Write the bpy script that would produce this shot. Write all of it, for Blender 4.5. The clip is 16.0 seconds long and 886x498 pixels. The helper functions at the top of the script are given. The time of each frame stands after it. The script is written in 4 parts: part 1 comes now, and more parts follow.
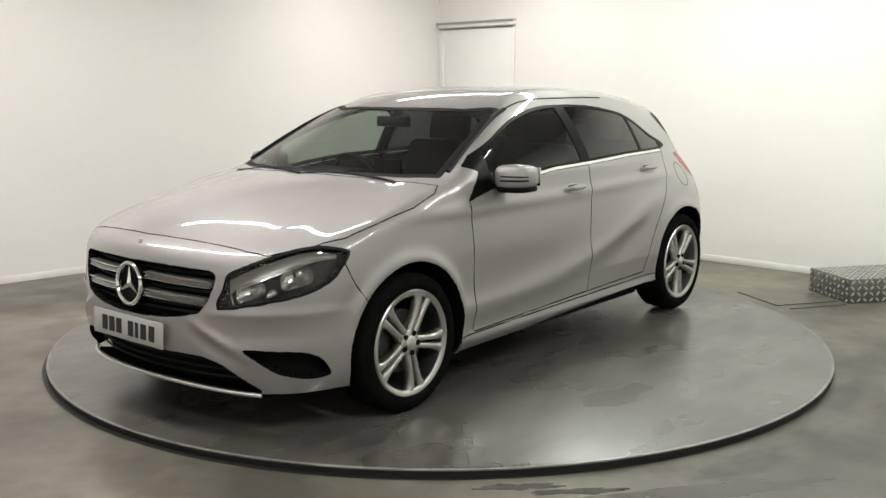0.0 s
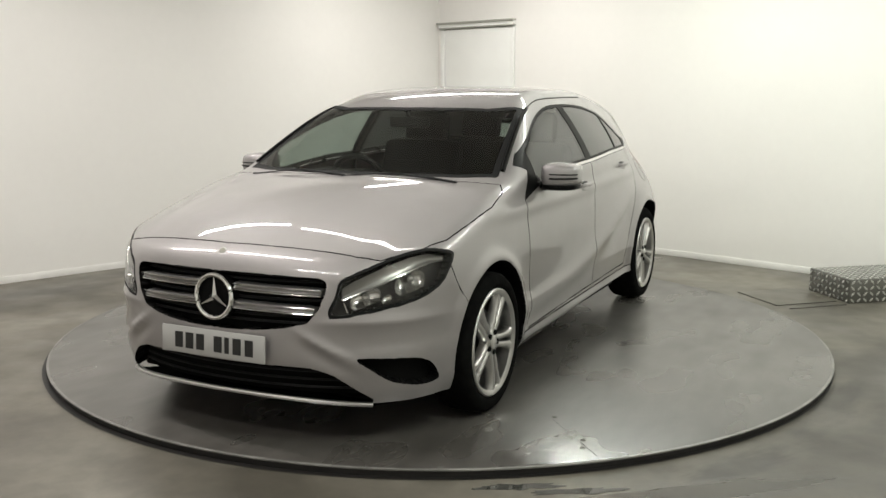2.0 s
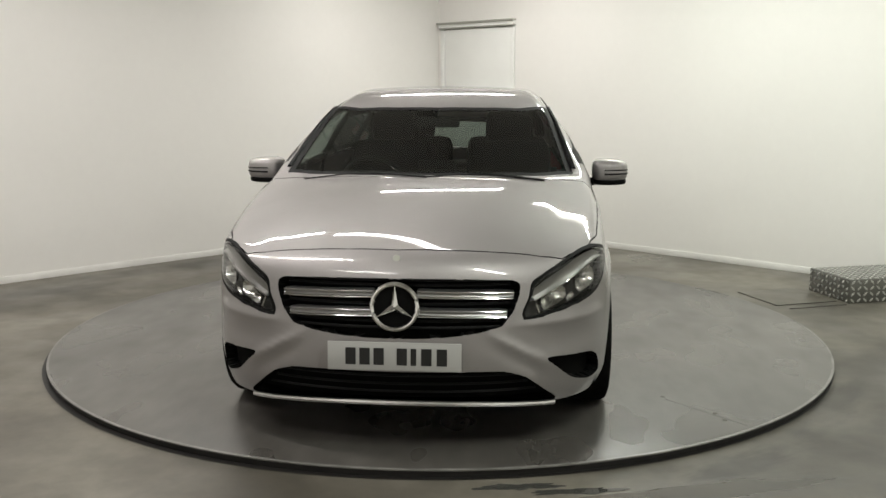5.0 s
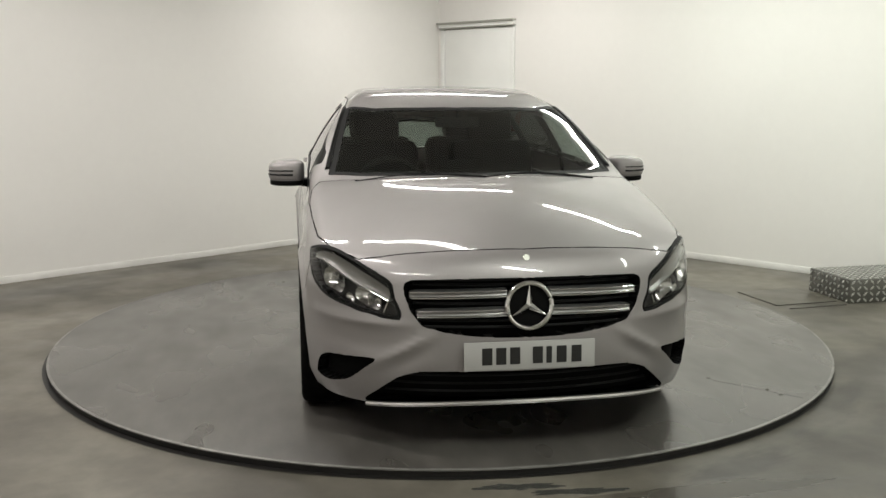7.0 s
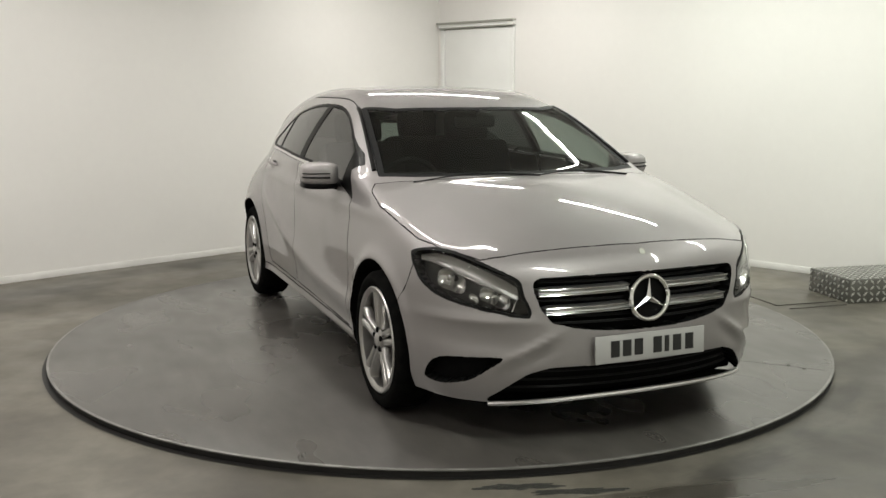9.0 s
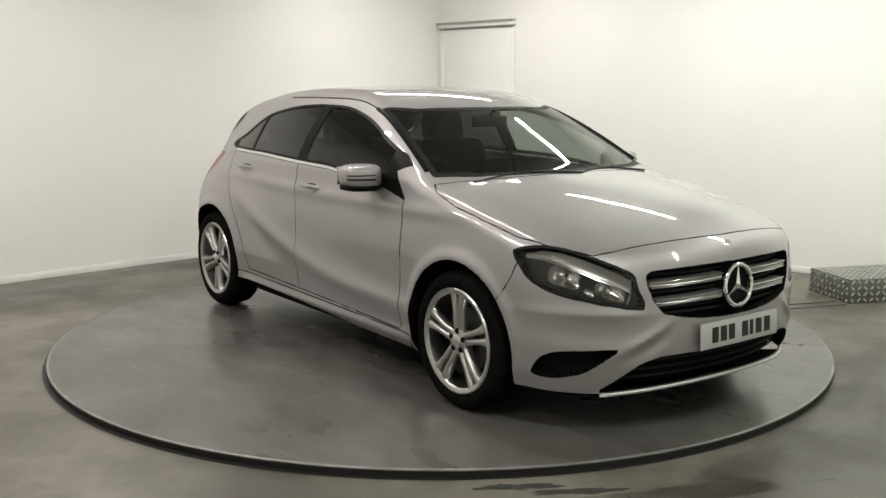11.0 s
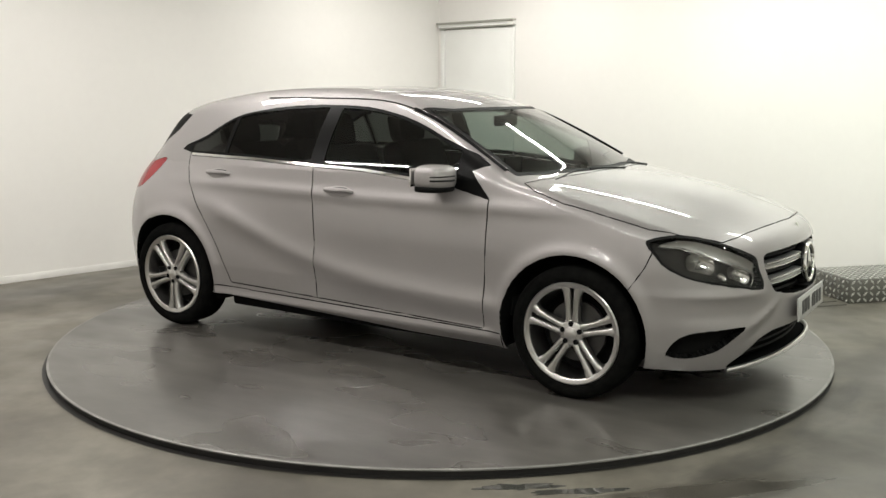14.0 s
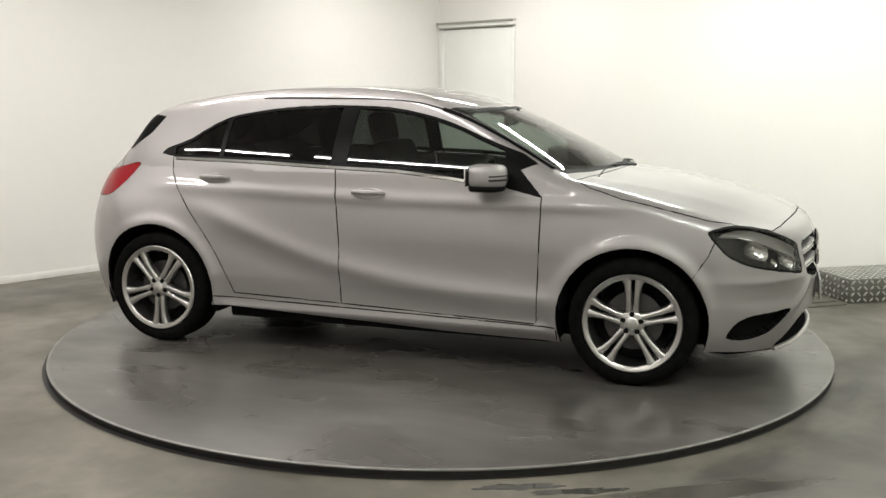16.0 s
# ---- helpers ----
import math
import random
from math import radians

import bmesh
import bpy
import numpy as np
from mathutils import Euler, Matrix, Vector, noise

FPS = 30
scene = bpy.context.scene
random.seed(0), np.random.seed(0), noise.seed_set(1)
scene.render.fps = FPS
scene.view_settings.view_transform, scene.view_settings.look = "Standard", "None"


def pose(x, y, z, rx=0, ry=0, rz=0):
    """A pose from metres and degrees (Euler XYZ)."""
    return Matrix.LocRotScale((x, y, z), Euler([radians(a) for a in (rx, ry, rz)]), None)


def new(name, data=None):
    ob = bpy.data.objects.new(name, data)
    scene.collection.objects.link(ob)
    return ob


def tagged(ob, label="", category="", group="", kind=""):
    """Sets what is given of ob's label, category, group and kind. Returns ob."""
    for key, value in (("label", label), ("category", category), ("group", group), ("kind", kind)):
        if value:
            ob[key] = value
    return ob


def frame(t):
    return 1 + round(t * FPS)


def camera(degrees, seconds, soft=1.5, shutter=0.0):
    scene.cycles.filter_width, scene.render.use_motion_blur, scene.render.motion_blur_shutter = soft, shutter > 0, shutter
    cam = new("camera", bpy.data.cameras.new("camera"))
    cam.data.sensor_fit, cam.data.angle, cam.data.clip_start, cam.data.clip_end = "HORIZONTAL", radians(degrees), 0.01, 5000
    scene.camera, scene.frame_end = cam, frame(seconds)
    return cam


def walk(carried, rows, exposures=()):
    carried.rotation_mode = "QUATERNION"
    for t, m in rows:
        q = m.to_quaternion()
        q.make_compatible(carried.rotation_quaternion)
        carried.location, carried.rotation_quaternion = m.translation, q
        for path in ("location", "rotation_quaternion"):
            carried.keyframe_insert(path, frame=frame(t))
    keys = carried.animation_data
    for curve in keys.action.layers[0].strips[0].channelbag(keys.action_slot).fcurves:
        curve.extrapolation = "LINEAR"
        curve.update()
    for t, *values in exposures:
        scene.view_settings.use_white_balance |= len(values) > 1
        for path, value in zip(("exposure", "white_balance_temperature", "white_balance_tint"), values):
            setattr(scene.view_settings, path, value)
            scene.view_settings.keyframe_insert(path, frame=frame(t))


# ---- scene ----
DECK = 0.0        # top of the turntable
FLOOR = -0.036    # showroom floor
CAR_OFFSET = (-0.080, 0.036)
TURN = ((0, -129.75), (1, -123.0), (2, -116.2), (3, -109.3), (4, -102.35), (5.25, -93.7), (6.5, -85.0), (7.5, -78.0), (9, -67.55), (10.25, -59.0),
        (11.5, -50.5), (12.5, -43.65), (13.5, -36.8), (14.5, -29.78), (15.25, -24.45), (16, -19.1))

# ---- camera ----
cam = camera(49.84, 16.0, soft=1.5)
VIEW = pose(0, -5.705, 1.430, 90 - 9.38, 0, -0.26)
walk(cam, [(0, VIEW), (16, VIEW)], [(0, -0.05), (2, -0.14), (4, -0.27), (7, -0.33), (9, -0.29), (11.5, -0.12), (13, -0.04), (16, 0.0)])

# ---- light ----
world = bpy.data.worlds.new("world")
scene.world = world
world.use_nodes = True
world.node_tree.nodes["Background"].inputs[0].default_value = (0.9, 0.95, 1.0, 1)
world.node_tree.nodes["Background"].inputs[1].default_value = 0.05
scene.view_settings.exposure = 0.0
CEILING = 2.95
TUBE_POWER = 61
# ceiling battens in rows along the east wall, the last three added as fill: centre x, y, turn in degrees, strength
BATTENS = ((0.05, 2.85, 0, 0.65), (1.7, 1.35, -40, 0.8), (3.3, -0.2, -40, 0.95), (-1.9, 0.5, -30, 0.5), (-0.45, -0.45, -30, 0.24), (-3.3, -0.95, -33, 0.72), (-1.75, -1.95, -33, 0.62),
           (1.3, -4.0, -40, 1.2), (-1.5, -4.4, -33, 0.7), (3.2, -2.4, -40, 0.5))
for bx, by, turn, strength in BATTENS:
    data = bpy.data.lights.new("tube_light", "AREA")
    data.shape, data.size, data.size_y, data.energy, data.color = "RECTANGLE", 1.5, 0.07, TUBE_POWER * strength, (0.955, 1.0, 0.91) if bx > 0.5 else (1.0, 0.965, 0.92)
    new("tube_light", data).matrix_world = pose(bx, by, CEILING - 0.115, 0, 0, turn)


# ---- materials ----
def material(name, colour, rough=0.5, metal=0.0, **extra):
    m = bpy.data.materials.new(name)
    m.use_nodes = True
    b = m.node_tree.nodes["Principled BSDF"]
    b.inputs["Base Color"].default_value = (*colour, 1)
    b.inputs["Roughness"].default_value = rough
    b.inputs["Metallic"].default_value = metal
    for key, value in extra.items():
        b.inputs[key.replace("_", " ")].default_value = value
    return m


def vary(m, scale, low, high, socket="Base Color", detail=6, stretch=(1, 1, 1), spread=(0.3, 0.7), rough=0.55):
    """Lets a noise at the given scale run between two colours or values on one socket."""
    t = m.node_tree
    b = t.nodes["Principled BSDF"]
    place, mapping, tex, ramp = (t.nodes.new(k) for k in ("ShaderNodeTexCoord", "ShaderNodeMapping", "ShaderNodeTexNoise", "ShaderNodeMapRange"))
    mapping.inputs["Scale"].default_value = stretch
    tex.inputs["Scale"].default_value, tex.inputs["Detail"].default_value, tex.inputs["Roughness"].default_value = scale, detail, rough
    ramp.inputs[1].default_value, ramp.inputs[2].default_value = spread
    t.links.new(place.outputs["Object"], mapping.inputs[0])
    t.links.new(mapping.outputs[0], tex.inputs["Vector"])
    t.links.new(tex.outputs["Fac"], ramp.inputs[0])
    if socket == "Base Color":
        mix = t.nodes.new("ShaderNodeMix")
        mix.data_type = "RGBA"
        old = b.inputs[socket].links
        mix.inputs[6].default_value, mix.inputs[7].default_value = (*low, 1), (*high, 1)
        if old:
            mul = t.nodes.new("ShaderNodeMix")
            mul.data_type, mul.blend_type = "RGBA", "MULTIPLY"
            mul.inputs[0].default_value = 1.0
            t.links.new(old[0].from_socket, mul.inputs[6])
            t.links.new(mix.outputs[2], mul.inputs[7])
            t.links.new(mul.outputs[2], b.inputs[socket])
        else:
            t.links.new(mix.outputs[2], b.inputs[socket])
        t.links.new(ramp.outputs[0], mix.inputs[0])
    else:
        ramp.inputs[3].default_value, ramp.inputs[4].default_value = low, high
        t.links.new(ramp.outputs[0], b.inputs[socket])
    return m


def relief(m, scale, strength, distance=0.002, detail=5):
    t = m.node_tree
    place, tex, bump = (t.nodes.new(k) for k in ("ShaderNodeTexCoord", "ShaderNodeTexNoise", "ShaderNodeBump"))
    tex.inputs["Scale"].default_value, tex.inputs["Detail"].default_value = scale, detail
    bump.inputs["Strength"].default_value, bump.inputs["Distance"].default_value = strength, distance
    t.links.new(place.outputs["Object"], tex.inputs["Vector"])
    t.links.new(tex.outputs["Fac"], bump.inputs["Height"])
    t.links.new(bump.outputs[0], t.nodes["Principled BSDF"].inputs["Normal"])
    return m


SILVER = material("silver_paint", (0.35, 0.336, 0.328), 0.55, 0.7, Coat_Weight=1.0, Coat_Roughness=0.02)
vary(SILVER, 900, (0.272, 0.256, 0.256), (0.36, 0.339, 0.339), detail=1)
vary(SILVER, 5, 0.48, 0.56, "Roughness")
BLACK = material("black_trim", (0.004, 0.004, 0.004), 0.35, Specular_IOR_Level=0.06)
PLASTIC = relief(material("black_plastic", (0.01, 0.01, 0.01), 0.6, Specular_IOR_Level=0.2), 400, 0.3)
DARK = material("underbody_and_gap_shade", (0.004, 0.004, 0.004), 0.9, Specular_IOR_Level=0.1)
LINING = material("dark_cabin_trim", (0.007, 0.007, 0.007), 0.75, Specular_IOR_Level=0.2)
CLOTH = relief(vary(material("black_seat_cloth", (0.008, 0.008, 0.008), 0.9, Specular_IOR_Level=0.1), 120, (0.005, 0.005, 0.005), (0.012, 0.012, 0.012)), 300, 0.4)
CHROME = material("chrome", (0.80, 0.80, 0.79), 0.10, 1.0)
SATIN = material("satin_silver", (0.68, 0.67, 0.66), 0.28, 1.0)
ALLOY = vary(material("alloy_silver", (0.5, 0.49, 0.478), 0.32, 1.0), 40, 0.28, 0.36, "Roughness")
STEEL = material("brake_steel", (0.07, 0.067, 0.065), 0.5, 0.7)
RUBBER = relief(vary(material("tyre_rubber", (0.005, 0.005, 0.005), 0.9, Specular_IOR_Level=0.02), 30, (0.003, 0.003, 0.003), (0.007, 0.007, 0.0065)), 90, 0.3)
RED = material("red_lens", (0.2, 0.005, 0.01), 0.2, 0.0, Specular_IOR_Level=0.3)
SMOKE = vary(material("lamp_housing", (0.03, 0.029, 0.028), 0.35, 0.5), 30, (0.008, 0.0077, 0.0074), (0.03, 0.029, 0.028))
PLATE = material("plate_white", (0.37, 0.366, 0.355), 0.35)
INK = material("plate_black", (0.01, 0.01, 0.01), 0.4)

WALL_PAINT = material("white_wall_paint", (0.78, 0.765, 0.735), 0.6)
vary(WALL_PAINT, 0.7, (0.765, 0.75, 0.72), (0.795, 0.78, 0.75))
vary(WALL_PAINT, 14, (0.985, 0.985, 0.985), (1, 1, 1))
relief(WALL_PAINT, 60, 0.15)
SKIRTING = vary(material("white_gloss_band", (0.8, 0.79, 0.76), 0.5), 3, (0.7, 0.69, 0.66), (0.82, 0.81, 0.78))
CEILING_PAINT = material("dull_ceiling_paint", (0.5, 0.492, 0.47), 0.85)
DOOR_PAINT = vary(material("white_door_paint", (0.76, 0.765, 0.74), 0.4), 2, (0.73, 0.735, 0.71), (0.78, 0.785, 0.76))
FRAME_GREY = material("grey_metal_trim", (0.36, 0.36, 0.32), 0.4, 0.4)
CONCRETE = material("wet_concrete", (0.2, 0.19, 0.165), 0.4)
vary(CONCRETE, 0.9, (0.085, 0.077, 0.062), (0.192, 0.176, 0.145), spread=(0.35, 0.65))
vary(CONCRETE, 9, (0.7, 0.7, 0.69), (1, 1, 1))
vary(CONCRETE, 1.3, 0.24, 0.6, "Roughness", spread=(0.28, 0.7), detail=3)
relief(CONCRETE, 25, 0.12)


def damp(m, x, y, wide, deep, turn, dark, seed):
    """A soft-edged damp stain with a ragged shore, darker and glossier than the dry floor."""
    t = m.node_tree
    b = t.nodes["Principled BSDF"]
    place, local, noise, shift, add, ball, ramp, mul, gloss = (t.nodes.new("ShaderNode" + k) for k in (
        "TexCoord", "Mapping", "TexNoise", "VectorMath", "VectorMath", "TexGradient", "MapRange", "Mix", "Math"))
    local.vector_type = "TEXTURE"
    local.inputs["Location"].default_value, local.inputs["Rotation"].default_value, local.inputs["Scale"].default_value = (x, y, FLOOR), (0, 0, radians(turn)), (wide, deep, 1)
    noise.noise_dimensions = "4D"
    noise.inputs["W"].default_value, noise.inputs["Scale"].default_value, noise.inputs["Detail"].default_value, noise.inputs["Roughness"].default_value = seed, 1.7, 4, 0.55
    shift.operation, add.operation = "MULTIPLY_ADD", "ADD"
    shift.inputs[1].default_value, shift.inputs[2].default_value = (1.7, 1.7, 0), (-0.85, -0.85, 0)
    ball.gradient_type = "SPHERICAL"
    ramp.interpolation_type = "SMOOTHSTEP"
    ramp.inputs[1].default_value, ramp.inputs[2].default_value, ramp.inputs[3].default_value, ramp.inputs[4].default_value = 0.0, 0.7, 1.0, dark
    mul.data_type, mul.blend_type, gloss.operation = "RGBA", "MULTIPLY", "MULTIPLY"
    mul.inputs[0].default_value = 1.0
    t.links.new(place.outputs["Object"], local.inputs[0])
    t.links.new(local.outputs[0], noise.inputs["Vector"])
    t.links.new(noise.outputs["Color"], shift.inputs[0])
    t.links.new(local.outputs[0], add.inputs[0])
    t.links.new(shift.outputs[0], add.inputs[1])
    t.links.new(add.outputs[0], ball.inputs[0])
    t.links.new(ball.outputs["Fac"], ramp.inputs[0])
    t.links.new(b.inputs["Base Color"].links[0].from_socket, mul.inputs[6])
    t.links.new(ramp.outputs[0], mul.inputs[7])
    t.links.new(mul.outputs[2], b.inputs["Base Color"])
    if dark < 0.5:
        t.links.new(b.inputs["Roughness"].links[0].from_socket, gloss.inputs[0])
        t.links.new(ramp.outputs[0], gloss.inputs[1])
        t.links.new(gloss.outputs[0], b.inputs["Roughness"])


# by the turntable's front, along its flank, and before the west wall
for spot in ((1.05, -2.36, 0.75, 0.13, 12, 0.45, 1.0), (1.22, -2.1, 0.5, 0.12, 32, 0.5, 2.0), (1.86, -1.36, 0.6, 0.16, 52, 0.5, 3.0), (2.5, -0.9, 1.2, 0.6, 50, 0.55, 4.0),
             (1.9, -2.0, 1.2, 0.6, 35, 0.55, 5.0), (-2.35, 2.1, 1.4, 0.22, 43, 0.6, 6.0), (-2.95, 1.2, 0.7, 0.2, 40, 0.65, 7.0), (2.6, 0.6, 0.9, 0.4, 35, 0.75, 8.0)):
    damp(CONCRETE, *spot)
DECK_PAINT = material("grey_deck_paint", (0.2, 0.19, 0.18), 0.4, Specular_IOR_Level=0.85, Coat_Weight=0.3, Coat_Roughness=0.2)
vary(DECK_PAINT, 0.8, (0.05, 0.046, 0.041), (0.118, 0.11, 0.1), spread=(0.25, 0.75), detail=3)
vary(DECK_PAINT, 4, (0.6, 0.6, 0.59), (1, 1, 1), stretch=(1, 2.6, 1), spread=(0.25, 0.75), detail=5)
vary(DECK_PAINT, 1.4, 0.17, 0.44, "Roughness", spread=(0.2, 0.8), stretch=(1, 1.8, 1), detail=2)
relief(DECK_PAINT, 30, 0.06)
RIM_BLACK = material("black_deck_edge", (0.012, 0.011, 0.010), 0.5)
TREAD = relief(vary(material("chequer_aluminium", (0.19, 0.19, 0.172), 0.4, 0.8), 12, 0.28, 0.5, "Roughness"), 60, 0.2)
TUBE = material("tube_diffuser", (1, 1, 1), 0.4, Emission_Color=(1.0, 0.97, 0.9, 1), Emission_Strength=8.0)


# ---- building helpers ----
def mesh_of(name, bm, mat, smooth=True):
    me = bpy.data.meshes.new(name)
    bm.to_mesh(me)
    bm.free()
    me.materials.append(mat)
    if smooth:
        me.shade_smooth()
    return me


def part(name, bm, mat, parent=None, label="", smooth=True, angle=35):
    for e in bm.edges:
        e.smooth = len(e.link_faces) < 2 or e.calc_face_angle(0) < radians(angle)
    ob = new(name, mesh_of(name, bm, mat, smooth))
    ob.parent = parent
    return tagged(ob, label)


def box(bm, lo, hi, m=None, bevel=0.0, segments=2):
    c, s = (Vector(lo) + Vector(hi)) / 2, Vector(hi) - Vector(lo)
    made = bmesh.ops.create_cube(bm, size=1, matrix=Matrix.Translation(c) @ Matrix.Diagonal((*s, 1)))["verts"]
    if bevel:
        edges = list({e for v in made for e in v.link_edges})
        bmesh.ops.bevel(bm, geom=edges, offset=bevel, segments=segments, affect="EDGES", profile=0.5)
        made = [v for v in bm.verts if v.is_valid]
    if m is not None:
        bmesh.ops.transform(bm, matrix=m, verts=made)
    return bm


def box_part(name, lo, hi, mat, parent=None, bevel=0.0, label="", m=None):
    return part(name, box(bmesh.new(), lo, hi, m, bevel), mat, parent, label)


def lathe(bm, profile, steps=48, axis="y", turn=1.0):
    """Turns a profile of (radius, place along the axis) round the axis."""
    rings = []
    for i in range(steps):
        a = 2 * math.pi * turn * i / steps
        c, s = math.cos(a), math.sin(a)
        rings.append([bm.verts.new((r * c, d, r * s) if axis == "y" else (r * c, r * s, d)) for r, d in profile])
    for i in range(steps if turn == 1.0 else steps - 1):
        p, q = rings[i], rings[(i + 1) % steps]
        for j in range(len(profile) - 1):
            bm.faces.new((p[j], p[j + 1], q[j + 1], q[j]))
    bmesh.ops.remove_doubles(bm, verts=bm.verts, dist=1e-6)
    bmesh.ops.recalc_face_normals(bm, faces=bm.faces)
    return bm


def tube(bm, points, radius, sides=8, closed=False):
    """A round bar along points."""
    pts = [Vector(p) for p in points]
    rings = []
    for i, p in enumerate(pts):
        a = pts[i - 1] if i or closed else p
        b = pts[(i + 1) % len(pts)] if i + 1 < len(pts) or closed else p
        d = (b - a).normalized()
        u = d.orthogonal().normalized() if abs(d.z) > 0.95 else d.cross(Vector((0, 0, 1))).normalized()
        w = d.cross(u)
        rings.append([bm.verts.new(p + radius * (math.cos(k * math.tau / sides) * u + math.sin(k * math.tau / sides) * w)) for k in range(sides)])
    for i in range(len(rings) if closed else len(rings) - 1):
        p, q = rings[i], rings[(i + 1) % len(rings)]
        for k in range(sides):
            bm.faces.new((p[k], p[(k + 1) % sides], q[(k + 1) % sides], q[k]))
    if not closed:
        bm.faces.new(rings[0][::-1])
        bm.faces.new(rings[-1])
    bmesh.ops.recalc_face_normals(bm, faces=bm.faces)
    return bm


def smooth_outline(points, steps=4):
    """A rounded closed outline through the points."""
    n, out = len(points), []
    for i in range(n):
        p0, p1, p2, p3 = (np.array(points[(i + k) % n], float) for k in (-1, 0, 1, 2))
        for k in range(steps):
            t = k / steps
            m1, m2 = (p2 - p0) * 0.42, (p3 - p1) * 0.42
            out.append(tuple((1 + 2 * t) * (1 - t) ** 2 * p1 + t * (1 - t) ** 2 * m1 + t * t * (3 - 2 * t) * p2 + t * t * (t - 1) * m2))
    return out


# ---- the room ----
FAR = Vector((0.0, 4.80))
LEFT_WAY, RIGHT_WAY = Vector((-0.717, -0.697)), Vector((0.722, -0.692))
CORNERS = [FAR, FAR + 9.2 * LEFT_WAY, FAR + 9.2 * LEFT_WAY + 9.2 * RIGHT_WAY, FAR + 9.2 * RIGHT_WAY]

def wall(name, a, b, label, low=FLOOR, top=CEILING):
    """A wall 0.15 m thick whose inner face runs from a to b."""
    d = (b - a).normalized()
    out = Vector((d.y, -d.x))
    if out.dot((a + b) / 2 - Vector((0, -1.4))) < 0:
        out = -out
    bm = bmesh.new()
    ring = [a, b, b + 0.15 * out, a + 0.15 * out]
    vs = [[bm.verts.new((p.x, p.y, z)) for p in ring] for z in (low, top)]
    bm.faces.new(vs[0]), bm.faces.new(vs[1])
    for i in range(4):
        bm.faces.new((vs[0][i], vs[0][(i + 1) % 4], vs[1][(i + 1) % 4], vs[1][i]))
    bmesh.ops.recalc_face_normals(bm, faces=bm.faces)
    return tagged(part(name, bm, WALL_PAINT, smooth=False), label, "wall", kind="structure")


def room():
    bm = bmesh.new()
    bm.faces.new([bm.verts.new((p.x, p.y, FLOOR)) for p in (CORNERS[0], CORNERS[1], CORNERS[2], CORNERS[3])])
    bmesh.ops.recalc_face_normals(bm, faces=bm.faces)
    bmesh.ops.solidify(bm, geom=bm.faces[:], thickness=0.1)
    for v in bm.verts:
        v.co.z = FLOOR if v.co.z > FLOOR - 0.05 and v.co.z <= FLOOR + 1e-5 else FLOOR - 0.1
    tagged(part("floor", bm, CONCRETE, smooth=False), "damp grey-brown concrete floor with dark stains", "floor", kind="structure")
    bm = bmesh.new()
    vs = [[bm.verts.new((p.x, p.y, z)) for p in CORNERS] for z in (CEILING, CEILING + 0.1)]
    bm.faces.new(vs[0]), bm.faces.new(vs[1])
    for i in range(4):
        bm.faces.new((vs[0][i], vs[0][(i + 1) % 4], vs[1][(i + 1) % 4], vs[1][i]))
    bmesh.ops.recalc_face_normals(bm, faces=bm.faces)
    tagged(part("ceiling", bm, CEILING_PAINT, smooth=False), "dull grey painted ceiling", "ceiling", kind="structure")
    wall("wall_west", CORNERS[0], CORNERS[1], "white painted wall meeting the wet floor")
    wall("wall_east", CORNERS[0], CORNERS[3], "white painted wall with a plain white door")
    wall("wall_south", CORNERS[1], CORNERS[2], "white painted wall behind the turntable")
    wall("wall_entry", CORNERS[3], CORNERS[2], "white painted wall beside the turntable")
    for a, b, name in ((CORNERS[0], CORNERS[1], "west"), (CORNERS[0] + 1.08 * RIGHT_WAY, CORNERS[3], "east")):
        d = (b - a).normalized()
        board = box_part("baseboard", (0.02, 0.0, 0.0), ((b - a).length - 0.02, 0.006, 0.055), SKIRTING, None, 0.002)
        side = 1 if name == "west" else -1
        board.matrix_world = pose(a.x, a.y, FLOOR, 0, 0, math.degrees(math.atan2(d.y, d.x))) @ pose(0, 0.0005 if side > 0 else -0.0065, 0)
        tagged(board, "low white painted band along the foot of the wall", "baseboard", kind="structure")
    # the far corner's door, in the space of the wall: along it, out of it, up
    turn = math.degrees(math.atan2(RIGHT_WAY.y, RIGHT_WAY.x))
    door = tagged(new("door_1"), "closed white flush door under a grey metal header", "door", kind="structure")
    door.matrix_world = pose(FAR.x, FAR.y, FLOOR, 0, 0, turn)
    box_part("door_leaf", (0.12, -0.022, 0.01), (1.03, -0.001, 2.11), DOOR_PAINT, door, 0.003)
    box_part("door_jamb", (0.06, -0.03, 0.0), (0.115, -0.001, 2.115), DOOR_PAINT, door, 0.004)
    box_part("door_jamb", (1.035, -0.03, 0.0), (1.07, -0.001, 2.115), DOOR_PAINT, door, 0.004)
    box_part("door_header", (0.03, -0.07, 2.165), (1.075, -0.001, 2.185), FRAME_GREY, door, 0.004, "grey metal header strip")
    box_part("door_header", (0.06, -0.055, 2.118), (1.072, -0.001, 2.132), FRAME_GREY, door, 0.003, "grey metal header strip")
    box_part("header_panel", (0.04, -0.045, 2.133), (1.072, -0.001, 2.164), DOOR_PAINT, door)
    # the last three battens are unseen, added to brighten the sides facing the camera
    for bx, by, turn, strength in BATTENS:
        lamp = tagged(new("strip_light"), "white ceiling batten with a lit fluorescent tube, in a set that includes added fill", "ceiling light", "ceiling strip lights")
        lamp.matrix_world = pose(bx, by, CEILING, 0, 0, turn)
        box_part("housing", (-0.78, -0.045, -0.06), (0.78, 0.045, -0.001), DOOR_PAINT, lamp, 0.006)
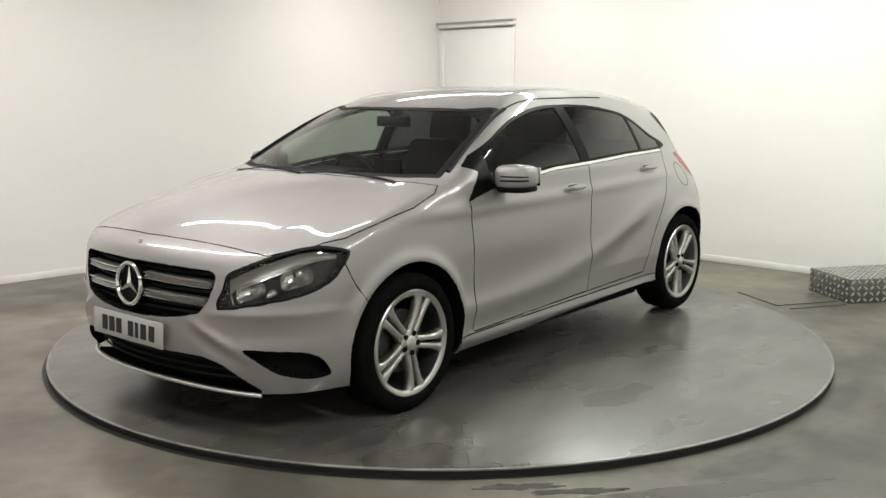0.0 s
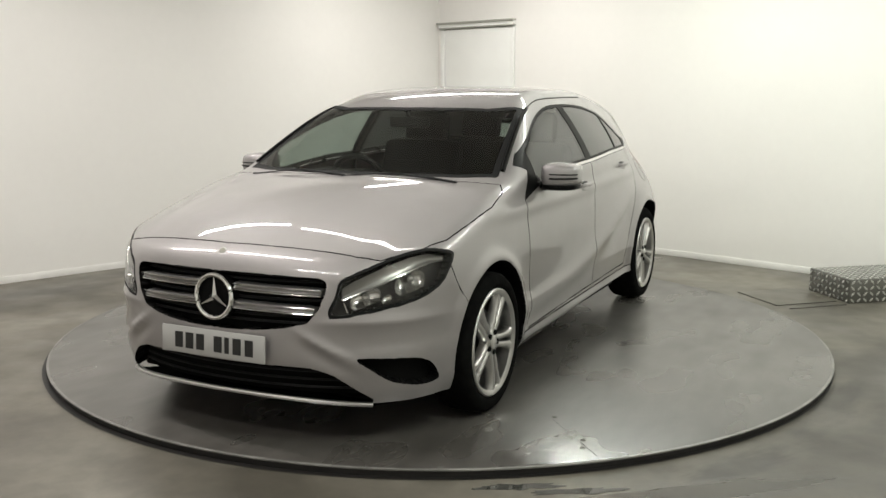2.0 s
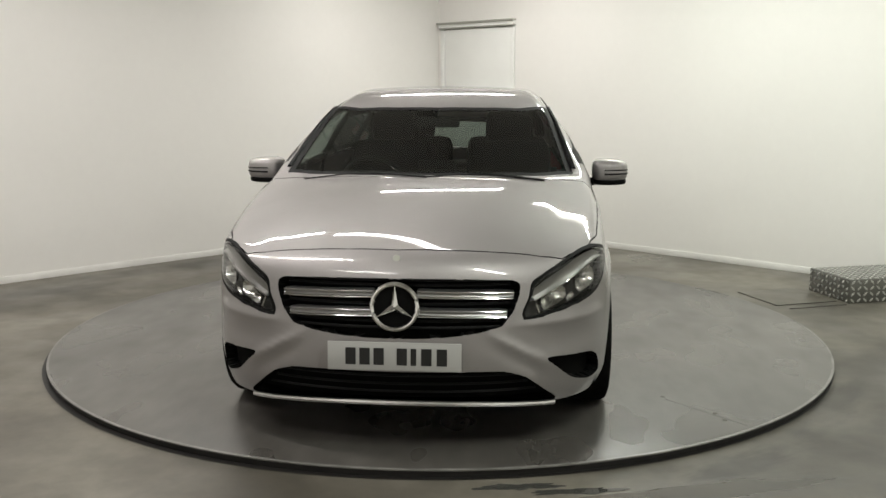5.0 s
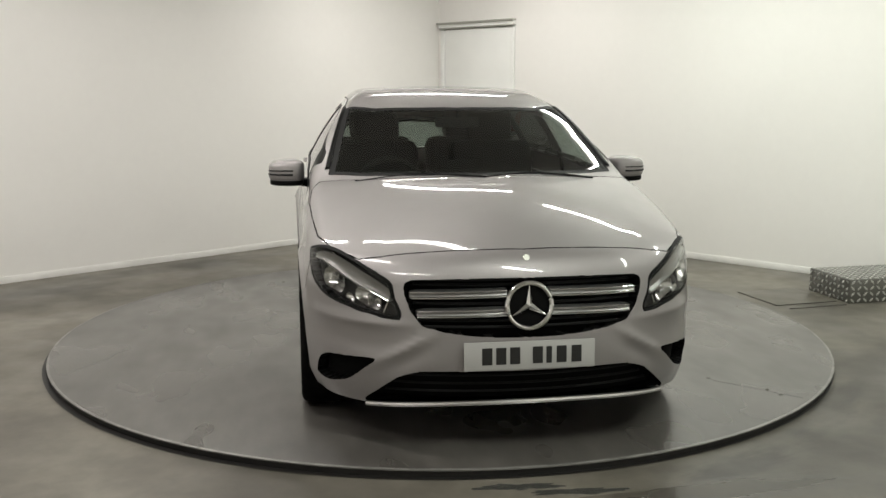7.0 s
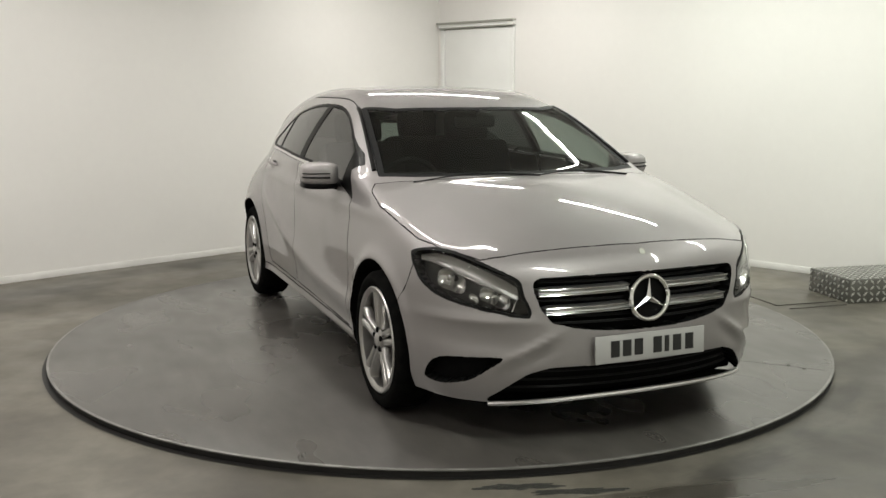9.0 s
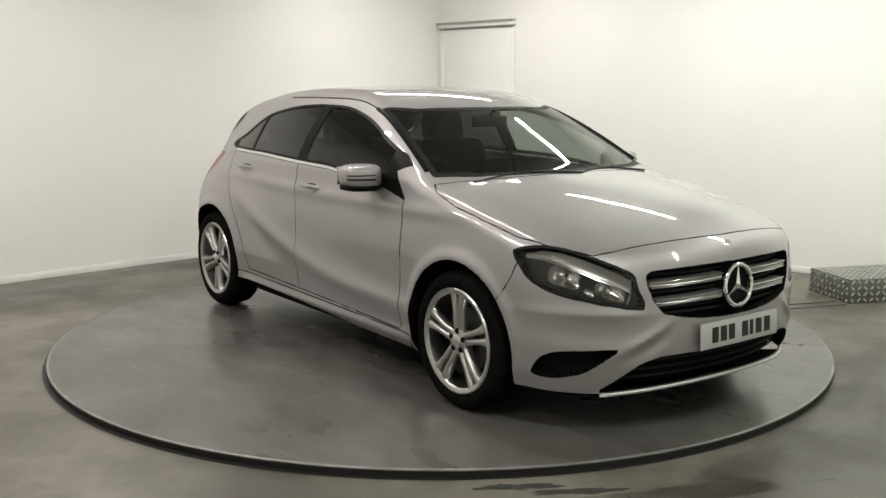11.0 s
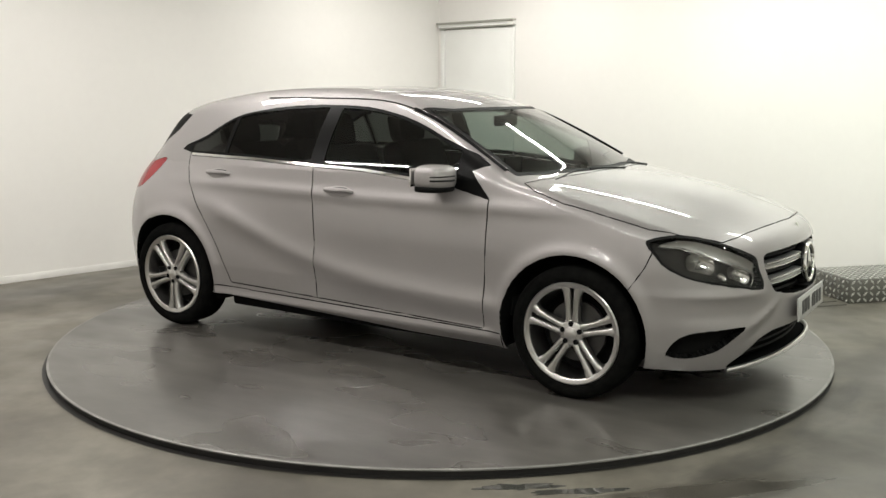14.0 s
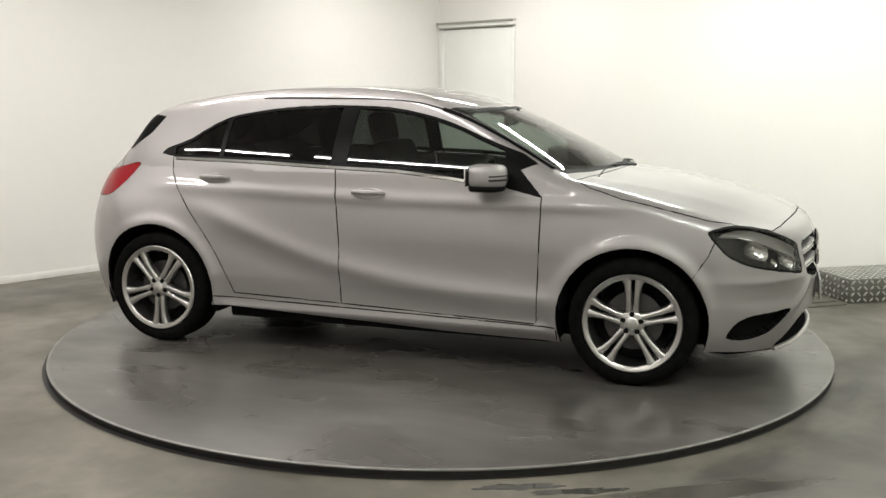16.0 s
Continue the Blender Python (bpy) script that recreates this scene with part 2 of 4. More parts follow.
        part("diffuser", tube(bmesh.new(), [(-0.75, 0, -0.085), (0.75, 0, -0.085)], 0.022, 12), TUBE, lamp, "glowing white tube")


def turntable():
    deck = tagged(new("turntable"), "round grey vehicle turntable with a black edge, wet in patches", "turntable")
    part("deck_plate", lathe(bmesh.new(), [(0, -0.004), (2.243, -0.004), (2.243, 0.0), (2.239, 0.001), (0, 0.001)][::-1], 160, "z"), DECK_PAINT, deck)
    part("edge_band", lathe(bmesh.new(), [(2.20, -0.035), (2.234, -0.035), (2.236, -0.006), (2.20, -0.006)], 160, "z"), RIM_BLACK, deck, "black rubber edge band")
    part("deck_lip", lathe(bmesh.new(), [(2.232, 0.0015), (2.239, 0.0022), (2.245, 0.0), (2.244, -0.006)], 160, "z"), SATIN_DECK, deck, "worn bright rim of the plate")
    for a in (42.5,):
        m = pose(0, 0, 0, 0, 0, a)
        part("deck_seam", box(bmesh.new(), (1.75, -0.0012, 0.001), (2.2, 0.0012, 0.0016), m), RIM_BLACK, deck, "dark seam between deck plates")
        for r, off in ((2.02, 0.02), (2.10, -0.018), (1.72, 0.02)):
            bm = lathe(bmesh.new(), [(0, 0.0035), (0.009, 0.0035), (0.012, 0.001)], 12, "z")
            bmesh.ops.transform(bm, matrix=m @ Matrix.Translation((r, off, 0)), verts=bm.verts)
            part("deck_bolt", bm, FRAME_DARK, deck)
    ring = part("floor_recess", lathe(bmesh.new(), [(2.2, FLOOR + 0.002), (2.256, FLOOR + 0.003)], 160, "z"), RIM_BLACK)
    tagged(ring, "dark gap in the floor round the turntable", "floor gap", kind="structure")
    return deck


SATIN_DECK = vary(material("worn_deck_lip", (0.2, 0.19, 0.18), 0.4, 0.3), 6, (0.13, 0.125, 0.117), (0.27, 0.262, 0.248))


def step_box():
    """A low box of chequer plate, with studs in rows on its faces."""
    thing = tagged(new("step_box"), "low chequer-plate aluminium step box by the wall", "step box")
    thing.matrix_world = pose(2.869, 0.803, FLOOR, 0, 0, 12)
    w, l, h = 1.0, 0.48, 0.17
    box_part("box_shell", (0, 0, 0), (w, l, h), TREAD, thing, 0.006)
    stud = bmesh.new()
    bmesh.ops.create_icosphere(stud, subdivisions=1, radius=1, matrix=Matrix.Diagonal((0.022, 0.0085, 0.006, 1)))
    me = mesh_of("stud", stud, CHROME_DULL)
    top, front, flank = bmesh.new(), bmesh.new(), bmesh.new()
    for bm, nu, nv, at in ((top, 20, 10, lambda u, v: pose(u * w, v * l, h)), (front, 20, 4, lambda u, v: pose(u * w, 0, v * h, 90)),
                           (flank, 10, 4, lambda u, v: pose(0, u * l, v * h, 0, -90, 90))):
        for i in range(nu):
            for j in range(nv):
                k = len(bm.verts)
                bm.from_mesh(me)
                bm.verts.ensure_lookup_table()
                m = at((i + 0.5) / nu, (j + 0.5) / nv) @ pose(0, 0, 0.001, 0, 0, 45 if (i + j) % 2 else -45)
                bmesh.ops.transform(bm, matrix=m, verts=bm.verts[k:])
    for bm in (top, front, flank):
        tagged(part("tread_studs", bm, CHROME_DULL, thing, "raised bright tread studs"), kind="stuff")
    plate = tagged(new("floor_plate"), "thin metal access plate lying flat on the floor", "floor plate")
    plate.matrix_world = pose(2.345, 0.752, FLOOR, 0, 0, 16)
    box_part("plate", (0, 0, 0.0), (0.48, 0.46, 0.004), CONCRETE, plate, 0.002)
    for lo, hi in (((0, -0.014, 0), (0.48, 0, 0.006)), ((-0.01, -0.014, 0), (0, 0.46, 0.006)), ((0.02, -0.125, 0), (0.48, -0.113, 0.006))):
        box_part("plate_rim", lo, hi, FRAME_DARK, plate, 0.002)


def puddle(x, y, w, l, turn, mat, label, seed, lift=0.0):
    """A thin flat patch with an uneven shore."""
    rng = random.Random(seed)
    k = [rng.uniform(0, 6.28) for _ in range(4)]
    bm = bmesh.new()
    ring = []
    for i in range(72):
        a = i * math.tau / 72
        r = 1 + 0.22 * math.sin(2 * a + k[0]) + 0.16 * math.sin(5 * a + k[1]) + 0.1 * math.sin(9 * a + k[2]) + 0.06 * math.sin(17 * a + k[3])
        ring.append(bm.verts.new((w * r * math.cos(a), l * r * math.sin(a), 0)))
    bm.faces.new(ring)
    low = bmesh.ops.extrude_face_region(bm, geom=bm.faces[:])
    for v in low["geom"]:
        if isinstance(v, bmesh.types.BMVert):
            v.co.z -= 0.0015
            v.co.x *= 1.01
            v.co.y *= 1.02
    bmesh.ops.recalc_face_normals(bm, faces=bm.faces)
    ob = tagged(part("puddle", bm, mat, smooth=False), label, "puddle")
    ob.matrix_world = pose(x, y, FLOOR + 0.0022 + lift, 0, 0, turn)


def puddles():
    puddle(0.30, -2.318, 0.13, 0.03, 4, WATER, "small bright puddle on the floor by the turntable", 3)
    puddle(0.52, -2.36, 0.16, 0.025, 8, WATER, "thin streak of water on the floor by the turntable", 9)


WATER = relief(material("puddle_water", (0.05, 0.05, 0.045), 0.03, 0.0, Specular_IOR_Level=0.9), 12, 0.05)
CHROME_DULL = material("worn_aluminium", (0.6, 0.6, 0.575), 0.33, 0.8)
FRAME_DARK = material("dark_steel_rim", (0.09, 0.087, 0.075), 0.5, 0.5)

# ---- car body form, in the car's own space: x forward, y to its left, z up ----
def curve(*pairs):
    """A smooth curve through (x, y) pairs in rising x, level beyond its ends."""
    px, py = np.array(pairs, float).T
    d = np.diff(py) / np.diff(px)
    m = np.concatenate([[d[0]], (d[1:] + d[:-1]) / 2, [d[-1]]])
    m[1:-1] = np.where(d[1:] * d[:-1] <= 0, 0, m[1:-1])

    def f(x):
        x = np.clip(x, px[0], px[-1])
        i = np.clip(np.searchsorted(px, x) - 1, 0, len(px) - 2)
        h = px[i + 1] - px[i]
        t = (x - px[i]) / h
        return ((1 + 2 * t) * (1 - t) ** 2 * py[i] + t * (1 - t) ** 2 * h * m[i]
                + t * t * (3 - 2 * t) * py[i + 1] + t * t * (t - 1) * h * m[i + 1])
    return f


def smooth_max(a, b, k):
    h = np.maximum(k - np.abs(a - b), 0) / k
    return np.maximum(a, b) + h * h * k / 4


bonnet_line = curve((0.6, 1.075), (1.0, 1.045), (1.2, 1.027), (1.6, 0.972), (1.9, 0.9), (2.1, 0.82), (2.2, 0.772), (2.3, 0.71))
bonnet_crown = curve((0.8, 0.05), (1.2, 0.1), (1.5, 0.16), (1.7, 0.19), (2.0, 0.22), (2.3, 0.22))
roof_line = curve((-2.2, 0.72), (-2.0, 0.96), (-1.72, 1.2), (-1.62, 1.305), (-1.5, 1.357), (-1.2, 1.412), (-0.8, 1.452), (-0.4, 1.464),
                  (0.0, 1.453), (0.25, 1.421), (0.45, 1.366), (0.8, 1.215), (1.2, 1.018), (1.5, 0.86), (2.3, 0.42))
half_width = curve((-2.2, 0.66), (-2.0, 0.775), (-1.75, 0.855), (-1.35, 0.876), (-0.9, 0.862), (0.0, 0.858), (0.9, 0.862), (1.35, 0.868),
                   (1.7, 0.845), (2.0, 0.8), (2.3, 0.7))
belt_width = curve((-2.1, 0.5), (-1.6, 0.68), (-1.28, 0.735), (-1.0, 0.77), (-0.2, 0.815), (0.4, 0.815), (0.9, 0.812), (1.3, 0.808), (1.7, 0.76), (2.3, 0.6))
nose_line = curve((0.1, 2.1), (0.2, 2.175), (0.3, 2.21), (0.42, 2.222), (0.55, 2.215), (0.65, 2.205), (0.75, 2.185), (0.82, 2.165), (0.95, 2.05))
tail_line = curve((0.15, -1.97), (0.3, -2.05), (0.55, -2.09), (0.75, -2.055), (0.95, -1.95), (1.1, -1.81), (1.3, -1.7))
drop_line = curve((-1.3, 0.84), (-0.9, 0.73), (-0.4, 0.56), (0.1, 0.45), (0.6, 0.4), (1.0, 0.38))


def side_form(x, z):
    w, b = half_width(x), belt_width(x)
    t = np.clip((z - 0.62) / (1.0 - 0.62), 0, 1)
    low = w - 0.10 * np.clip(0.42 - z, 0, 1) - 0.55 * np.clip(0.27 - z, 0, 1) ** 1.2
    s = low + (b - w) * t * t * (1.6 - 0.6 * t)
    up = np.clip(z - 1.0, 0, 1)
    s = s - 0.40 * up - 0.62 * up * up
    # shoulder edge, hollow under it and the falling crease of the doors
    run = np.clip((1.05 - x) / 0.15, 0, 1) * np.clip((x + 1.2) / 0.3, 0, 1)
    d = z - drop_line(x)
    s = s + run * (0.013 * np.exp(-(d / 0.055) ** 2) - 0.006 * np.exp(-((d - 0.15) / 0.12) ** 2) - 0.005 * np.exp(-((d + 0.12) / 0.08) ** 2))
    s = s + run * 0.022 * np.exp(-((z - 0.232) / 0.032) ** 2)
    shoulder = 0.875 + 0.02 * np.clip(-x, 0, 1.2)
    s = s + 0.010 * np.exp(-((z - shoulder) / 0.035) ** 2) * np.clip((x + 1.5) / 0.4, 0, 1) * np.clip((1.5 - x) / 0.4, 0, 1)
    # flared lips round the wheels
    for cx in (1.35, -1.35):
        r = np.hypot(x - cx, z - 0.32)
        s = s + 0.016 * np.exp(-((r - 0.375) / 0.04) ** 2)
    return s


def top_form(x, y):
    bonnet = bonnet_line(x) - bonnet_crown(x) * y * y + 0.003 * np.exp(-((np.abs(y) - 0.60 - 0.1 * (1.6 - x)) / 0.06) ** 2) * np.clip((2.1 - x) / 0.3, 0, 1)
    roof = roof_line(x + 0.27 * y * y * np.clip((x + 0.2) / 0.5, 0, 1) - 0.2 * y * y * np.clip((-0.9 - x) / 0.4, 0, 1)) - 0.07 * y * y
    return smooth_max(bonnet, roof, 0.03)


def front_form(y, z):
    a = np.abs(y)
    edge = np.clip((a - 0.42) / 0.2, 0, 1)
    ridge, along = z - (0.49 - (a - 0.38) * 0.55), np.exp(-((a - 0.49) / 0.1) ** 2)
    return nose_line(z) - 0.32 * a * a - 0.6 * a ** 6 + edge * (0.010 * np.exp(-((z - 0.535) / 0.022) ** 2) - 0.010 * np.exp(-((z - 0.45) / 0.05) ** 2)) + along * (0.010 * np.exp(-(ridge / 0.022) ** 2) - 0.008 * np.exp(-((ridge + 0.055) / 0.03) ** 2))


def rear_form(y, z):
    a = np.abs(y)
    return tail_line(z) + 0.25 * a * a + 0.6 * a ** 6


def body_form(p):
    """Below nought inside the body's skin, nought on it."""
    x, y, z = p[..., 0], p[..., 1], p[..., 2]
    g = smooth_max(np.abs(y) - side_form(x, z), z - top_form(x, y), 0.055)
    g = smooth_max(g, x - front_form(y, z), 0.07)
    return smooth_max(g, rear_form(y, z) - x, 0.08)

# ---- cutting the skin into panels ----
X, Y, Z = Vector((1, 0, 0)), Vector((0, 1, 0)), Vector((0, 0, 1))
SLANT = Vector((-0.7071, 0.7071, 0))
VIEWS = {"side": (X, Z, Y), "front": (Y, Z, X), "rear": (Y, Z, -X), "top": (X, Y, Z), "slant": (SLANT, Z, Vector((0.7071, 0.7071, 0)))}


def skin_grid():
    """Half the body's skin (y >= 0): a box of rays, shortened to the form."""
    xs = np.linspace(-2.4, 2.4, 219)
    zs = np.concatenate([np.linspace(0.19, 0.62, 23)[:-1], np.linspace(0.62, 1.6, 52)])
    ys = np.linspace(0, 1, 54)
    sheets = []
    gx, gz = np.meshgrid(xs, zs, indexing="ij")
    sheets.append((np.stack([gx, np.ones_like(gx), gz], -1), False))
    gx, gy = np.meshgrid(xs, ys, indexing="ij")
    sheets.append((np.stack([gx, gy, np.full_like(gx, 1.6)], -1), True))
    gy, gz = np.meshgrid(ys, zs, indexing="ij")
    sheets.append((np.stack([np.full_like(gy, 2.4), gy, gz], -1), True))
    sheets.append((np.stack([np.full_like(gy, -2.4), gy, gz], -1), False))
    verts, faces, seen = [], [], {}
    for pts, flip in sheets:
        n, m = pts.shape[:2]
        index = np.empty((n, m), int)
        for i in range(n):
            for j in range(m):
                key = tuple(np.round(pts[i, j], 5))
                if key not in seen:
                    seen[key] = len(verts)
                    verts.append(pts[i, j])
                index[i, j] = seen[key]
        for i in range(n - 1):
            for j in range(m - 1):
                q = (index[i, j], index[i, j + 1], index[i + 1, j + 1], index[i + 1, j])
                faces.append(q if not flip else q[::-1])
    aim = np.array(verts)
    root = np.stack([np.clip(aim[:, 0], -1.2, 1.5), np.zeros(len(aim)), np.minimum(aim[:, 2], 0.62)], 1)
    lo, hi = np.zeros(len(aim)), np.ones(len(aim)) * 1.05
    for _ in range(40):
        mid = (lo + hi) / 2
        inside = body_form(root + mid[:, None] * (aim - root)) < 0
        lo, hi = np.where(inside, mid, lo), np.where(inside, hi, mid)
    return root + lo[:, None] * (aim - root), faces


def slope(p):
    e = 1e-4
    g = np.stack([(body_form(p + e * d) - body_form(p - e * d)) / (2 * e) for d in np.eye(3)], -1)
    # the middle line stays level across
    g[np.abs(p[:, 1]) < 1e-5, 1] = 0
    return g


def inside(poly, u, v):
    hit, n = False, len(poly)
    for i in range(n):
        (x1, y1), (x2, y2) = poly[i], poly[i - 1]
        if (y1 > v) != (y2 > v) and u < (x2 - x1) * (v - y1) / (y2 - y1) + x1:
            hit = not hit
    return hit


def shrink(poly, d):
    """The outline moved inward by d."""
    area = sum(poly[i - 1][0] * poly[i][1] - poly[i][0] * poly[i - 1][1] for i in range(len(poly)))
    sign, out, n = (1 if area > 0 else -1), [], len(poly)
    for i in range(n):
        a, b, c = (np.array(poly[(i + k) % n]) for k in (-1, 0, 1))
        t1, t2 = (b - a) / (np.linalg.norm(b - a) + 1e-9), (c - b) / (np.linalg.norm(c - b) + 1e-9)
        nrm = np.array([-(t1 + t2)[1], (t1 + t2)[0]]) * sign
        nrm /= np.linalg.norm(nrm) + 1e-9
        out.append(tuple(b + nrm * d / max(0.35, abs(nrm @ np.array([-t1[1], t1[0]])))))
    return out


def clip_x(poly, low, high):
    """The piece of an outline between two values of its first coordinate."""
    for limit, keep in ((low, 1), (high, -1)):
        out = []
        for i in range(len(poly)):
            p, q = poly[i - 1], poly[i]
            a, b = (p[0] - limit) * keep, (q[0] - limit) * keep
            if (a < 0) != (b < 0):
                t = a / (a - b)
                out.append((limit, p[1] + t * (q[1] - p[1])))
            if b >= 0:
                out.append(q)
        poly = out
    return poly


def cut(bm, layer, mark, view, poly, only=None, facing=0.1):
    """Cuts the skin along an outline seen in a view, and marks the faces inside it."""
    u, v, n = VIEWS[view]
    us, vs = [p[0] for p in poly], [p[1] for p in poly]
    box_ = (min(us) - 0.06, max(us) + 0.06, min(vs) - 0.06, max(vs) + 0.06)

    def near(f):
        c = f.calc_center_median()
        return f.normal.dot(n) > facing and box_[0] < c.dot(u) < box_[1] and box_[2] < c.dot(v) < box_[3]
    pool = [f for f in bm.faces if near(f)]
    for i in range(len(poly)):
        a, b = np.array(poly[i - 1]), np.array(poly[i])
        d = b - a
        size = np.linalg.norm(d)
        if size < 1e-6:
            continue
        d /= size
        picked = []
        for f in pool:
            c = f.calc_center_median()
            q = np.array((c.dot(u), c.dot(v))) - a
            t = q[0] * d[0] + q[1] * d[1]
            if -0.03 < t < size + 0.03 and abs(q[0] * -d[1] + q[1] * d[0]) < 0.035:
                picked.append(f)
        if not picked:
            continue
        geom = list({x for f in picked for x in (*f.verts, *f.edges)}) + picked
        normal = u * -d[1] + v * d[0]
        made = bmesh.ops.bisect_plane(bm, geom=geom, dist=1e-6, plane_co=u * float(a[0]) + v * float(a[1]), plane_no=normal)
        gone = set(picked)
        pool = [f for f in pool if f not in gone] + [g for g in made["geom"] if isinstance(g, bmesh.types.BMFace)]
    for f in pool:
        if f.is_valid and (only is None or f[layer] in only):
            c = f.calc_center_median()
            if inside(poly, c.dot(u), c.dot(v)):
                f[layer] = mark


WINDOW_LINE = smooth_outline([(-1.285, 1.058), (-1.2, 1.163), (-0.975, 1.284), (-0.658, 1.336), (-0.308, 1.354), (0.03, 1.341), (0.3, 1.29),
                              (0.537, 1.205), (0.774, 1.043)], 4)[:-4] + [(0.774, 1.043), (0.893, 0.912)] + [(0.668, 0.963), (0.4, 1.0), (0.117, 1.026), (-0.24, 1.036), (-0.734, 1.053)]
WINDOW_FOOT = [(0.893, 0.912), (0.668, 0.963), (0.4, 1.0), (0.117, 1.026), (-0.24, 1.036), (-0.734, 1.053), (-1.285, 1.058)]
MARKS = ["body", "front_bumper", "bonnet", "windscreen", "window_surround", "front_window", "rear_window", "quarter_window", "front_door", "rear_door",
         "headlight", "tail_light", "grille", "intake", "fog_recess", "arch", "rear_screen", "waist_trim", "side_skirt", "tailgate", "spoiler_flank", "windscreen_seal", "lamp_seal"]
BOTH_SIDES = {"front_window", "rear_window", "quarter_window", "front_door", "rear_door", "headlight", "tail_light", "fog_recess", "window_surround", "waist_trim", "side_skirt", "spoiler_flank"}


def arc(cx, cz, r, n=40):
    return [(cx + r * math.cos(k * math.tau / n), cz + r * math.sin(k * math.tau / n)) for k in range(n)]


def slanted(*pts):
    return [((y - x) * 0.7071, z) for x, y, z in pts]


HEADLIGHT = slanted((1.70, 0.83, 0.775), (1.79, 0.785, 0.802), (1.88, 0.725, 0.797), (1.985, 0.65, 0.765), (2.09, 0.534, 0.703), (2.112, 0.515, 0.64),
                    (2.128, 0.495, 0.555), (2.03, 0.65, 0.577), (1.89, 0.77, 0.612), (1.79, 0.82, 0.662), (1.735, 0.832, 0.72))
FOG = slanted((1.80, 0.81, 0.268), (1.83, 0.795, 0.335), (1.9, 0.765, 0.372), (2.0, 0.66, 0.384), (2.075, 0.585, 0.386), (2.03, 0.63, 0.335), (1.975, 0.685, 0.285), (1.88, 0.765, 0.256))
GRILLE = [(-0.1, 0.716), (0.0, 0.716), (0.25, 0.714), (0.455, 0.705), (0.478, 0.69), (0.476, 0.655), (0.455, 0.59), (0.41, 0.533), (0.3, 0.506), (0.15, 0.493), (0.0, 0.49), (-0.1, 0.49)]
INTAKE = [(-0.1, 0.352), (0.0, 0.352), (0.26, 0.352), (0.42, 0.348), (0.50, 0.322), (0.575, 0.26), (0.625, 0.21), (0.61, 0.15), (0.3, 0.15), (0.0, 0.15), (-0.1, 0.15)]


def skin():
    pts, faces = skin_grid()
    me = bpy.data.meshes.new("skin")
    me.from_pydata(pts.tolist(), [], faces)
    bm = bmesh.new()
    bm.from_mesh(me)
    bpy.data.meshes.remove(me)
    bmesh.ops.remove_doubles(bm, verts=bm.verts, dist=1e-5)
    bm.normal_update()
    layer = bm.faces.layers.int.new("mark")
    k = {n: i for i, n in enumerate(MARKS)}
    cut(bm, layer, k["front_bumper"], "side", [(1.6, 0.1), (1.6, 0.5), (1.645, 0.575), (1.70, 0.66), (1.74, 0.76), (1.85, 0.83), (2.02, 0.86), (2.4, 0.9), (2.4, 0.1)], facing=-0.2)
    cut(bm, layer, k["bonnet"], "top", [(2.108, -0.1), (2.108, 0), (2.092, 0.2), (2.063, 0.37), (2.018, 0.56), (1.98, 0.645), (1.85, 0.745), (1.70, 0.795), (1.5, 0.812),
                                        (1.29, 0.822), (1.12, 0.805), (1.05, 0.765), (1.13, 0.55), (1.19, 0.3), (1.225, 0), (1.225, -0.1)])
    screen = [(1.2, -0.1), (1.2, 0), (1.165, 0.3), (1.08, 0.55), (0.985, 0.722), (0.85, 0.695), (0.6, 0.65), (0.335, 0.6), (0.445, 0.435), (0.50, 0.2), (0.518, 0), (0.518, -0.1)]
    cut(bm, layer, k["windscreen_seal"], "top", screen)
    cut(bm, layer, k["windscreen"], "top", shrink(screen, 0.03), {k["windscreen_seal"]})
    cut(bm, layer, k["tailgate"], "rear", [(-0.1, 1.24), (0.5, 1.22), (0.66, 0.98), (0.62, 0.55), (-0.1, 0.5)])
    cut(bm, layer, k["rear_screen"], "rear", smooth_outline([(-0.3, 1.2), (0.3, 1.195), (0.48, 1.18), (0.53, 1.04), (0.4, 1.0), (-0.3, 1.0)], 2))
    cut(bm, layer, k["side_skirt"], "side", [(0.985, 0.1), (0.985, 0.262), (-0.98, 0.292), (-0.98, 0.1)])
    cut(bm, layer, k["front_door"], "side", [(0.893, 0.912), (0.888, 0.6), (0.879, 0.272), (0.4, 0.283), (-0.197, 0.302), (-0.2, 0.6), (-0.236, 1.036)] + [(0.117, 1.026), (0.4, 1.0), (0.668, 0.963)])
    cut(bm, layer, k["rear_door"], "side", [(-0.236, 1.036), (-0.2, 0.6), (-0.197, 0.302), (-0.85, 0.318), (-0.905, 0.44), (-0.97, 0.56), (-1.06, 0.69), (-1.21, 0.868), (-1.29, 0.98), (-1.305, 1.058), (-0.734, 1.053)])
    cut(bm, layer, k["waist_trim"], "side", WINDOW_FOOT[1:] + [(x, z - 0.014) for x, z in WINDOW_FOOT[:0:-1]])
    cut(bm, layer, k["window_surround"], "side", WINDOW_LINE)
    pane = shrink(WINDOW_LINE, 0.014)
    s = k["window_surround"]
    cut(bm, layer, k["front_window"], "side", clip_x(pane, -0.175, 0.69), {s})
    cut(bm, layer, k["rear_window"], "side", clip_x(pane, -0.955, -0.27), {s})
    cut(bm, layer, k["quarter_window"], "side", clip_x(pane, -1.3, -0.985), {s})
    lamp = smooth_outline(HEADLIGHT, 3)
    cut(bm, layer, k["lamp_seal"], "slant", lamp)
    cut(bm, layer, k["headlight"], "slant", shrink(lamp, 0.009), {k["lamp_seal"]})
    cut(bm, layer, k["fog_recess"], "slant", smooth_outline(FOG, 3))
